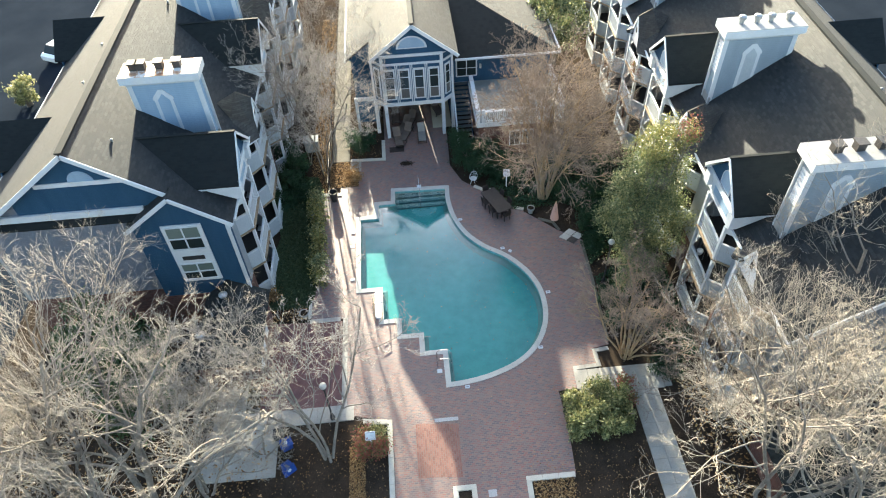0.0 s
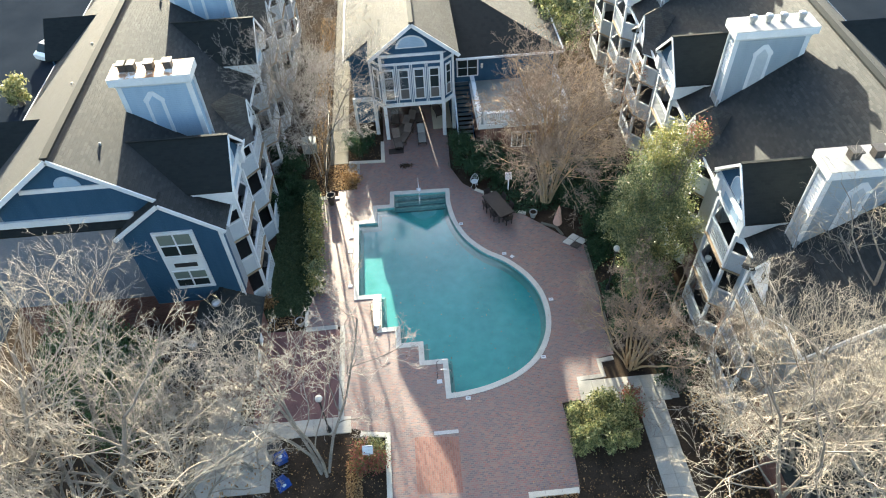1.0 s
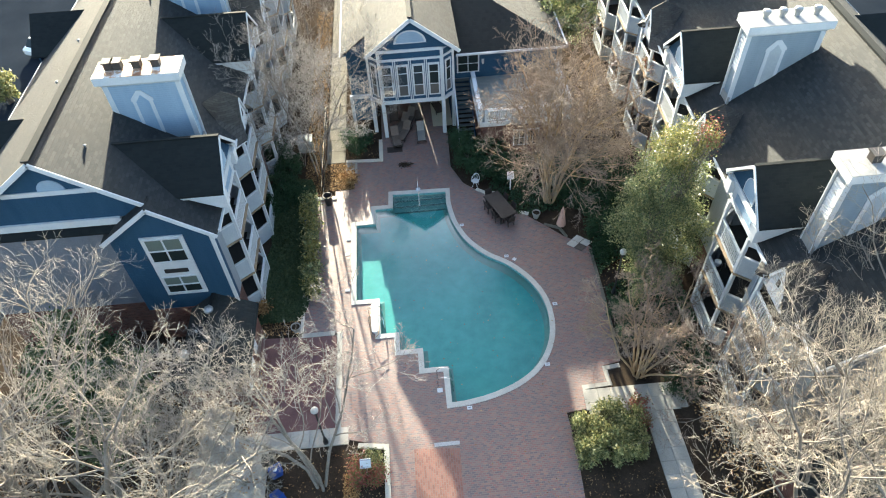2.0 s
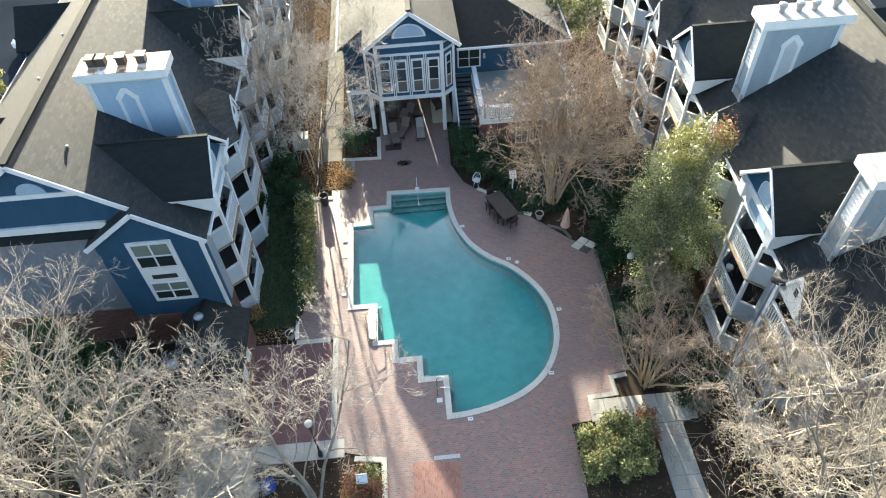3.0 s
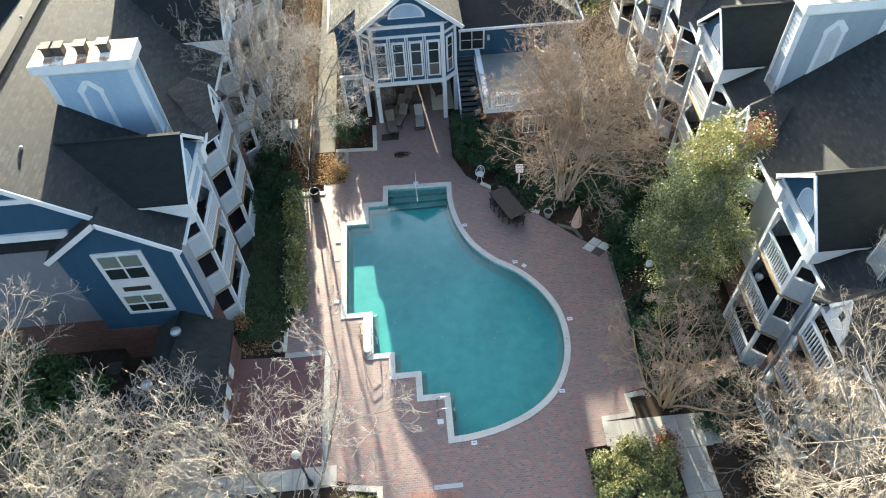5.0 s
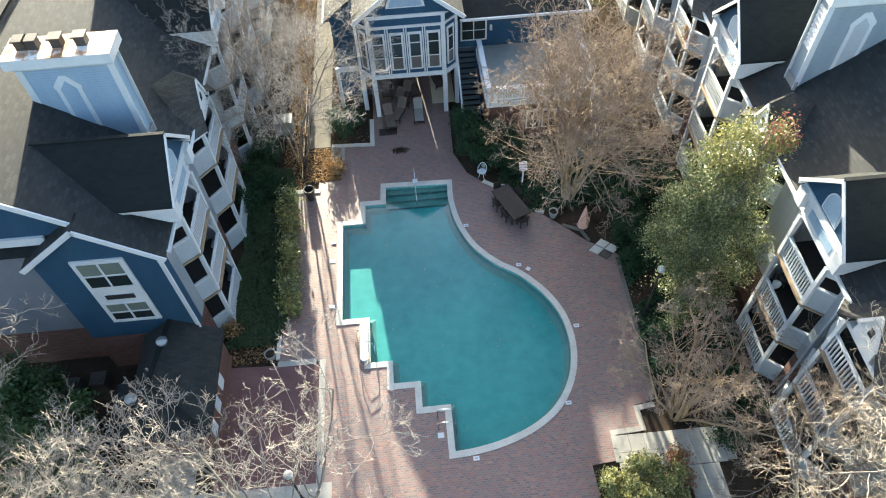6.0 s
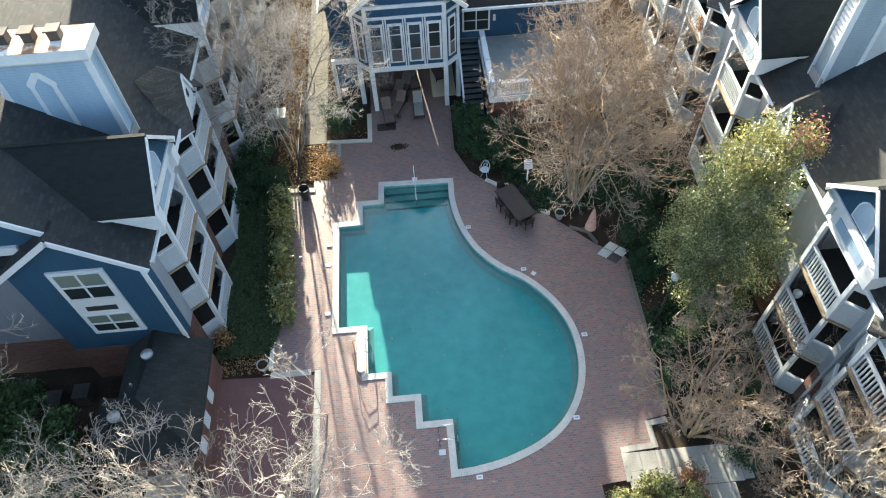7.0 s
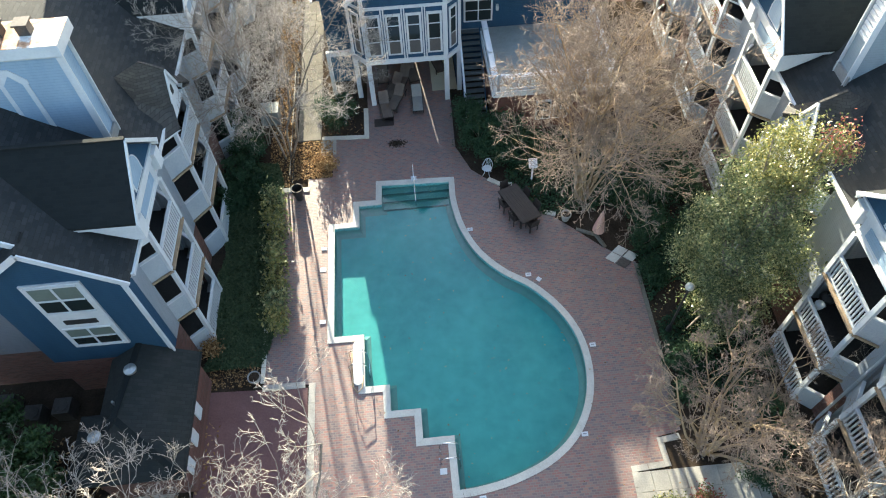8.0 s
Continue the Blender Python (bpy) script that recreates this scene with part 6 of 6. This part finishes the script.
pale = lounger("pale grey sling sun lounger with a raised back", M_SLING)
pale.matrix_basis = pose(0.0, 42.35, 0)
spots = [(-1.85, 42.0, 8), (-1.2, 42.6, -24), (-1.3, 43.6, -30), (-0.75, 44.2, -20), (-0.2, 44.9, 12), (-1.9, 45.0, 0), (1.4, 45.6, 15)]
dark = lounger("brown woven sun lounger crowded among others", M_BROWNCLOTH, 46)
for x, y, a in spots[1:]:
    copy_thing(dark, pose(x, y, 0, 0, 0, a))
dark.matrix_basis = pose(*spots[0][:2], 0, 0, 0, spots[0][2])
whole("floor_mat", Shape().box(-2.55, -1.45, 40.75, 41.35, 0.004, 0.03), M_BROWNMET, "low dark metal lounger end on the pavers", "frame")


def chair(name, label, mat, group):
    t = thing(name, label, "chair", group=group)
    part("seat", Shape().box(-0.24, 0.24, -0.23, 0.23, 0.42, 0.46), mat, t)
    part("backrest", Shape().solid([(-0.24, 0.2, 0.46), (0.24, 0.2, 0.46), (0.24, 0.24, 0.46), (-0.24, 0.24, 0.46)], [(-0.22, 0.3, 0.92), (0.22, 0.3, 0.92), (0.22, 0.33, 0.92), (-0.22, 0.33, 0.92)]), mat, t)
    for x in (-0.21, 0.21):
        for y in (-0.2, 0.2):
            part("leg", Shape().box(x - 0.022, x + 0.022, y - 0.022, y + 0.022, 0, 0.42), mat, t)
        part("armrest", Shape().box(x - 0.03, x + 0.03, -0.22, 0.24, 0.63, 0.66), mat, t)
    return t


def table(c, ang):
    t = thing("dining_table", "dark brown rectangular patio table", "table")
    part("tabletop", Shape().box(-0.55, 0.55, -1.2, 1.2, 0.70, 0.75), M_BROWNMET, t)
    for i in range(7):
        part("slat", Shape().box(-0.5 + 0.146 * i, -0.38 + 0.146 * i, -1.15, 1.15, 0.75, 0.762), M_BROWNMET, t)
    for x in (-0.45, 0.45):
        for y in (-0.92, 0.92):
            part("leg", Shape().box(x - 0.04, x + 0.04, y - 0.04, y + 0.04, 0, 0.70), M_BROWNMET, t)
    t.matrix_basis = pose(*c, 0, 0, 0, ang)
    dc = chair("patio_chair", "dark brown patio chair drawn up to the table", M_BROWNMET, "chairs round the patio table")
    m = pose(*c, 0, 0, 0, ang)
    seats = [(-0.5, 0.5, 90), (-0.5, -0.45, 90), (0.5, 0.5, -90), (0.5, -0.45, -90), (0.0, 1.2, 0), (0.0, -1.2, 180)]
    for x, y, a in seats[1:]:
        copy_thing(dc, m @ pose(x, y, 0, 0, 0, a))
    dc.matrix_basis = m @ pose(seats[0][0], seats[0][1], 0, 0, 0, seats[0][2])


table((4.55, 33.72), 23)
wc = thing("garden_chair", "white scrolled metal garden chair at the bed's edge", "chair")
part("seat", Shape().ring([(0.23, 0.43), (0.25, 0.45), (0.23, 0.46)], 16), M_WHITE, wc)
for a in (45, 135, 225, 315):
    c_, s_ = math.cos(radians(a)), math.sin(radians(a))
    part("leg", Shape().tube([(0.18 * c_, 0.18 * s_, 0.44), (0.16 * c_, 0.16 * s_, 0.22), (0.26 * c_, 0.26 * s_, 0.0)], 0.016, 6), M_WHITE, wc)
hoop = [(0.24 * math.cos(math.pi * i / 12), 0.2 + 0.06 * math.sin(math.pi * i / 12), 0.45 + 0.47 * math.sin(math.pi * i / 12)) for i in range(13)]
part("back_hoop", Shape().tube(hoop, 0.018, 6), M_WHITE, wc)
for x in (-0.14, -0.05, 0.05, 0.14):
    part("back_bar", Shape().tube([(x, 0.21, 0.46), (x * 0.6, 0.25, 0.68), (x, 0.255, 0.45 + 0.47 * math.sqrt(max(0.0, 1 - (x / 0.24) ** 2)))], 0.011, 6), M_WHITE, wc)
for x in (-0.24, 0.24):
    part("armrest", Shape().tube([(x, 0.2, 0.66), (x * 1.1, 0.0, 0.66), (x, -0.18, 0.6), (x * 0.9, -0.16, 0.46)], 0.014, 6), M_WHITE, wc)
wc.matrix_basis = pose(3.3, 36.5, 0, 0, 0, -20)


def urn(name, label, x, y, mat, r=0.28, h=0.55, soil=True):
    t = thing(name, label, "pot", (x, y, 0))
    part("pot", Shape().ring([(r * 0.62, 0), (r * 0.95, h * 0.75), (r * 1.05, h * 0.8), (r * 1.05, h), (r * 0.9, h), (r * 0.85, h * 0.85)], 18, (x, y, 0), closed=False), mat, t, smooth=False)
    if soil:
        part("soil", Shape().ring([(r * 0.86, h * 0.82), (r * 0.86, h * 0.86)], 18, (x, y, 0)), M_SOIL, t)
    return t


urn("plant_pot", "weathered stone pot of soil by the bed", 6.8, 33.0, M_SLING, 0.25, 0.48)
urn("plant_pot", "round stone pot at the corner of the patio", -8.15, 25.75, M_SLING, 0.27, 0.42)
urn("waste_bin", "tall black waste bin on the lane", -6.6, 35.9, M_BLACKPL, 0.3, 0.85, False)
# folded parasol lying back against the bed
ps = thing("parasol", "folded faded pink parasol leaning in the bed", "parasol", (8.2, 31.9, 0))
part("canopy", Shape().ring([(0.26, 0.25), (0.3, 0.3), (0.2, 0.95), (0.09, 1.55), (0.03, 1.75)], 10, (8.2, 31.95, 0)), M_PINK, ps, "folded canvas canopy")
part("pole", Shape().ring([(0.025, 0), (0.025, 1.85)], 8, (8.2, 31.95, 0)), M_WOOD, ps)
# stepping plates laid as a fan
fanset = thing("paver_fan", "four pale square plates laid as a diamond on red pavers", "paving", (9.05, 30.45, 0))
for dx, dy, mt in ((0, 0.36, M_COPING), (-0.42, 0.0, M_COPING), (0.42, 0.0, M_COPING), (0, -0.36, M_FLUE)):
    part("plate", Shape().solid([(9.05 + dx + a * 0.38, 30.45 + dy + b * 0.32, 0.0) for a, b in ((-1, 0), (0, -1), (1, 0), (0, 1))], [(9.05 + dx + a * 0.38, 30.45 + dy + b * 0.32, 0.04) for a, b in ((-1, 0), (0, -1), (1, 0), (0, 1))]), mt, fanset)


def notice(label, x, y, z, w, h, face=-90, bars=5):
    t = thing("notice_board", label, "sign", (x, y, 0))
    part("post", Shape().box(x - 0.04, x + 0.04, y - 0.02, y + 0.05, 0, z), M_WHITE, t)
    q = [(x - w / 2, y - 0.05, z - 0.05), (x + w / 2, y - 0.05, z - 0.05), (x + w / 2, y + 0.25, z + h - 0.05), (x - w / 2, y + 0.25, z + h - 0.05)]
    board = part("board", Shape().solid(q, [(a, b - 0.03, c + 0.02) for a, b, c in q]), M_WHITE, t, "white board with lines of writing")
    for i in range(bars):
        f = 0.12 + 0.78 * i / max(1, bars - 1)
        l = [(x - w * 0.42, f - 0.03), (x + w * (0.42 if i % 2 else 0.3), f - 0.03), (x + w * (0.42 if i % 2 else 0.3), f + 0.03), (x - w * 0.42, f + 0.03)]
        pts = [(a, y - 0.05 + 0.3 * g - 0.034, z - 0.05 + h * g + 0.024) for a, g in l]
        part("text_bar", Shape().poly(*pts), M_SIGN, board)
    return t


notice("white pool rules board with unreadable writing on a post", 5.55, 35.75, 1.1, 0.44, 0.4)
notice("small white notice on a post among the nandina", -4.2, 16.75, 1.2, 0.5, 0.3, bars=2)


def lamp_post(label, x, y, h, r=0.18):
    t = thing("lamp_post", label, "lamp post", (x, y, 0), "globe lamp posts")
    part("base", Shape().ring([(0.13, 0), (0.13, 0.2), (0.07, 0.5)], 12, (x, y, 0)), M_BLACKPL, t)
    part("pole", Shape().ring([(0.05, 0.4), (0.045, h - 0.25)], 10, (x, y, 0)), M_BLACKPL, t)
    part("collar", Shape().ring([(0.1, h - 0.28), (0.12, h - 0.16)], 12, (x, y, 0)), M_BLACKPL, t)
    prof = [(max(0.02, r * math.sin(math.pi * i / 10)), h - r * math.cos(math.pi * i / 10)) for i in range(11)]
    part("globe", Shape().ring(prof, 18, (x, y, 0.02)), M_GLOBE, t, "pale globe shade", smooth=True)


lamp_post("black lamp post with a pale globe by the path", -6.3, 18.75, 3.2)
lamp_post("black lamp post with a pale globe under the evergreen", 10.1, 26.3, 3.6)
# ladders, rail, lights and plates round the pool
def hand_rail(name, label, loops, plate=None):
    t = thing(name, label, "pool rail", (loops[0][0][0], loops[0][0][1], 0))
    for l in loops:
        part("rail", Shape().tube(l, 0.022, 8), M_STEEL, t, smooth=True)
    return t


steps_rail = hand_rail("pool_hand_rail", "stainless steel hand rail down the pool steps", [[(-0.6, 36.9, 0.0), (-0.6, 36.9, 0.85), (-0.6, 36.75, 0.92), (-0.6, 35.6, 0.55), (-0.6, 35.2, 0.35), (-0.6, 35.15, -0.7)]])
part("rail_base", Shape().box(-0.75, -0.45, 36.45, 36.75, 0.03, 0.05), M_WHITE, steps_rail)
for x, y0, y1 in ((-3.5, 25.7, 26.35), (0.05, 21.3, 21.9)):
    lad = hand_rail("pool_ladder", "stainless steel pool ladder over the coping", [[(x - 0.55, y, 0.0), (x - 0.55, y, 0.62), (x - 0.35, y, 0.82), (x + 0.1, y, 0.75), (x + 0.22, y, 0.45), (x + 0.24, y, -0.95)] for y in (y0, y1)])
    for k in range(3):
        part("rung", Shape().tube([(x + 0.24, y0, -0.25 - 0.28 * k), (x + 0.24, y1, -0.25 - 0.28 * k)], 0.025, 8), M_STEEL, lad)
dv = thing("pool_lift_plinth", "white rounded plinth beside the pool ladder", "plinth", (-3.72, 26.0, 0))
prof = [(-3.72 + 0.2 * math.cos(a), 26.0 + (0.95 if math.sin(a) > 0 else -0.75) + 0.2 * math.sin(a)) for a in [2 * math.pi * i / 20 for i in range(20)]]
part("plinth", Shape().solid([(x, y, 0.0) for x, y in prof], [(x, y, 0.14) for x, y in prof]), M_WHITE, dv)
part("hose", Shape().tube([(-3.95, 26.6, 0.2), (-4.0, 26.0, 0.15), (-3.95, 25.0, 0.06), (-3.75, 24.72, 0.05), (-3.55, 24.9, 0.1), (-3.5, 25.4, 0.16)], 0.03, 8), M_WOOD, dv, "brown hose loop", smooth=True)
for x, y in ((1.98, 32.9), (4.42, 29.92), (6.62, 25.95), (5.42, 22.0), (1.0, 19.88), (-5.28, 32.5), (-5.3, 28.35)):
    d = thing("depth_marker", "small white depth plate on the coping", "marker", (x, y, 0), "depth plates round the pool")
    part("plate", Shape().box(x - 0.13, x + 0.13, y - 0.09, y + 0.09, 0.0, 0.042), M_WHITE, d)
    part("text_bar", Shape().box(x - 0.07, x + 0.07, y - 0.025, y + 0.025, 0.042, 0.044), M_SIGN, d)
for x, y in ((4.87, 29.62), (-5.32, 31.26), (-0.42, 21.06)):
    whole("skimmer_lid", Shape().ring([(0.15, 0.0), (0.15, 0.02)], 4, (x, y, 0)) if x > 0 else Shape().box(x - 0.14, x + 0.14, y - 0.12, y + 0.12, 0, 0.02), M_WHITE, "white square skimmer lid in the deck", "lid", "skimmer lids")
for x, y in ((-0.55, 21.55), (-0.5, 21.85)):
    whole("rail_flange", Shape().ring([(0.06, 0), (0.06, 0.05), (0.03, 0.12)], 10, (x, y, 0)), M_STEEL, "small steel rail flange by the ladder", "flange")
# stain of scattered debris on the deck
whole("debris_pile", leaf_cloud("debris_pile", M_SOIL, np.random.default_rng(9).normal(0, 1, (260, 3)) * np.array([0.22, 0.12, 0.015]) + np.array([-1.35, 39.3, 0.02]), np.random.default_rng(8), 0.07, 0.8), M_SOIL, "small dark heap of wet leaves on the pavers", "debris", kind="stuff")


def bin_box(label, x, y, ang, tip=0):
    t = thing("recycling_bin", label, "bin", group="recycling bins")
    part("tub", Shape().solid([(-0.24, -0.19, 0), (0.24, -0.19, 0), (0.24, 0.19, 0), (-0.24, 0.19, 0)], [(-0.3, -0.24, 0.5), (0.3, -0.24, 0.5), (0.3, 0.24, 0.5), (-0.3, 0.24, 0.5)]), M_BLUEPL, t)
    part("rim", Shape().box(-0.33, 0.33, -0.27, -0.23, 0.46, 0.52).box(-0.33, 0.33, 0.23, 0.27, 0.46, 0.52).box(-0.33, -0.29, -0.23, 0.23, 0.46, 0.52).box(0.29, 0.33, -0.23, 0.23, 0.46, 0.52), M_BLUEPL, t)
    part("mark", Shape().ring([(0.1, 0), (0.1, 0.004)], 12, (0.0, 0.0, 0.5)), M_WHITE, t, "white round mark")
    t.matrix_basis = pose(x, y, 0.22 if tip else 0.0, tip, 0, ang)


bin_box("bright blue plastic recycling bin standing on mulch", -8.6, 17.35, 25)
bin_box("blue plastic recycling bin lying on its side", -8.6, 16.3, 35, 75)
bin_box("blue plastic recycling bin beside the lane shrubs", -7.75, 34.2, 80)
whole("storage_box", Shape().box(-9.3, -8.85, 17.75, 18.2, -0.03, 0.5), M_BLACKPL, "dark plastic box on the mulch", "box")
whole("utility_cabinet", Shape().box(-8.9, -7.9, 41.6, 42.4, -0.03, 0.9).box(-8.95, -7.85, 41.55, 42.45, 0.9, 0.96), M_DECKBOARD, "grey-green utility cabinet under the bare trees", "cabinet")
for i, (x, y) in enumerate(((-17.1, 24.9), (-15.95, 25.1), (-18.4, 25.5))):
    ac = thing("air_conditioner", "dark air conditioning unit on the ground", "air conditioner", (x, y, 0), "outdoor units")
    part("casing", Shape().box(x - 0.35, x + 0.35, y - 0.35, y + 0.35, -0.03, 0.75), M_FLUE, ac)
    part("fan_guard", Shape().ring([(0.28, 0.75), (0.28, 0.78), (0.2, 0.79)], 14, (x, y, 0)), M_FLUE, ac)
fence = thing("lane_fence", "low dark metal fence along the leaf bed", "fence", (-7.0, 40, 0))
for i in range(30):
    part("picket", Shape().box(-7.0, -6.97, 36.8 + 0.3 * i, 36.83 + 0.3 * i, 0, 0.9), M_BLACKPL, fence)
for z in (0.15, 0.85):
    part("rail", Shape().box(-7.0, -6.97, 36.8, 45.7, z, z + 0.03), M_BLACKPL, fence)
# east block: downpipe between the bays; a grill, and a pot on a little table, on the middle balcony
part("downpipe", Shape().tube([em(0.12, 21.6, 7.85), em(0.12, 21.6, 0.5), em(0.3, 21.5, 0.12)], 0.055), M_PANEL, east, "grey downpipe")
gx, gy, gz = em(-0.25, 25.2, FL[1])
grill = thing("kettle_grill", "black kettle grill on the middle balcony", "grill", (gx, gy, gz))
part("bowl", Shape().ring([(0.08, 0.55), (0.2, 0.6), (0.28, 0.72), (0.29, 0.78)], 16, (gx, gy, gz)), M_BLACKPL, grill, smooth=True)
part("lid", Shape().ring([(0.3, 0.785), (0.28, 0.88), (0.2, 0.98), (0.06, 1.03)], 16, (gx, gy, gz)), M_BLACKPL, grill, smooth=True)
part("handle", Shape().box(gx - 0.08, gx + 0.08, gy - 0.015, gy + 0.015, gz + 1.03, gz + 1.08), M_GALV, grill, "pale metal handle")
for k in range(3):
    a = 2 * math.pi * k / 3
    part("leg", Shape().tube([(gx + 0.14 * math.cos(a), gy + 0.14 * math.sin(a), gz + 0.6), (gx + 0.26 * math.cos(a), gy + 0.26 * math.sin(a), gz + 0.015)], 0.014, 6), M_GALV, grill)
tx, ty, tz = em(0.25, 24.85, FL[1] + 0.012)
stand = thing("side_table", "small dark round table on the middle balcony", "table", (tx, ty, tz))
part("tabletop", Shape().ring([(0.05, 0.66), (0.24, 0.66), (0.24, 0.69), (0.05, 0.69)], 16, (tx, ty, tz)), M_BLACKPL, stand)
part("post", Shape().ring([(0.025, 0.02), (0.025, 0.66)], 8, (tx, ty, tz)), M_BLACKPL, stand)
part("foot", Shape().ring([(0.18, 0.0), (0.17, 0.02), (0.04, 0.04)], 12, (tx, ty, tz)), M_BLACKPL, stand)
pot = thing("plant_pot", "plain white round pot on a small balcony table", "pot", (tx, ty, tz + 0.69))
part("pot", Shape().ring([(0.11, 0.0), (0.17, 0.16), (0.19, 0.3), (0.17, 0.31), (0.12, 0.33)], 16, (tx, ty, tz + 0.69)), M_WHITE, pot, smooth=True)
# planter of flowers on the east balcony, white chair on another
fl = shrub("mixed flower tubs on the upper balcony", (15.0, 39.7, 6.3), (0.25, 0.9, 0.45), 900, 171, M_RED, 0.06, 16, 0.25, "flower_tub")


def car(x, y, ang):
    t = thing("car", "small white parked car with a black roof", "car")
    side = [(-2.0, 0.35), (2.0, 0.35), (2.05, 0.75), (1.3, 0.92), (-1.7, 0.95), (-2.05, 0.8)]
    part("body", Shape().solid([(a, -0.82, b) for a, b in side], [(a, 0.82, b) for a, b in side]), M_CARWHITE, t)
    cab = [(-1.7, 0.95), (0.95, 0.92), (0.35, 1.42), (-1.2, 1.45)]
    part("cabin", Shape().solid([(a, -0.7, b) for a, b in cab], [(a, 0.7, b) for a, b in cab]), M_GLASS, t, "dark glazed cabin")
    part("roof", Shape().box(-1.1, 0.3, -0.66, 0.66, 1.43, 1.48), M_CARWHITE, t)
    for a in (-1.25, 1.3):
        for s in (-0.8, 0.68):
            w = part("wheel", Shape().solid([(a + 0.32 * math.cos(k * math.pi / 8), s, 0.32 + 0.32 * math.sin(k * math.pi / 8)) for k in range(16)], [(a + 0.32 * math.cos(k * math.pi / 8), s + 0.14, 0.32 + 0.32 * math.sin(k * math.pi / 8)) for k in range(16)]), M_BLACKPL, t)
    t.matrix_basis = pose(x, y, -0.03, 0, 0, ang)


car(-32.0, 59.4, 62)
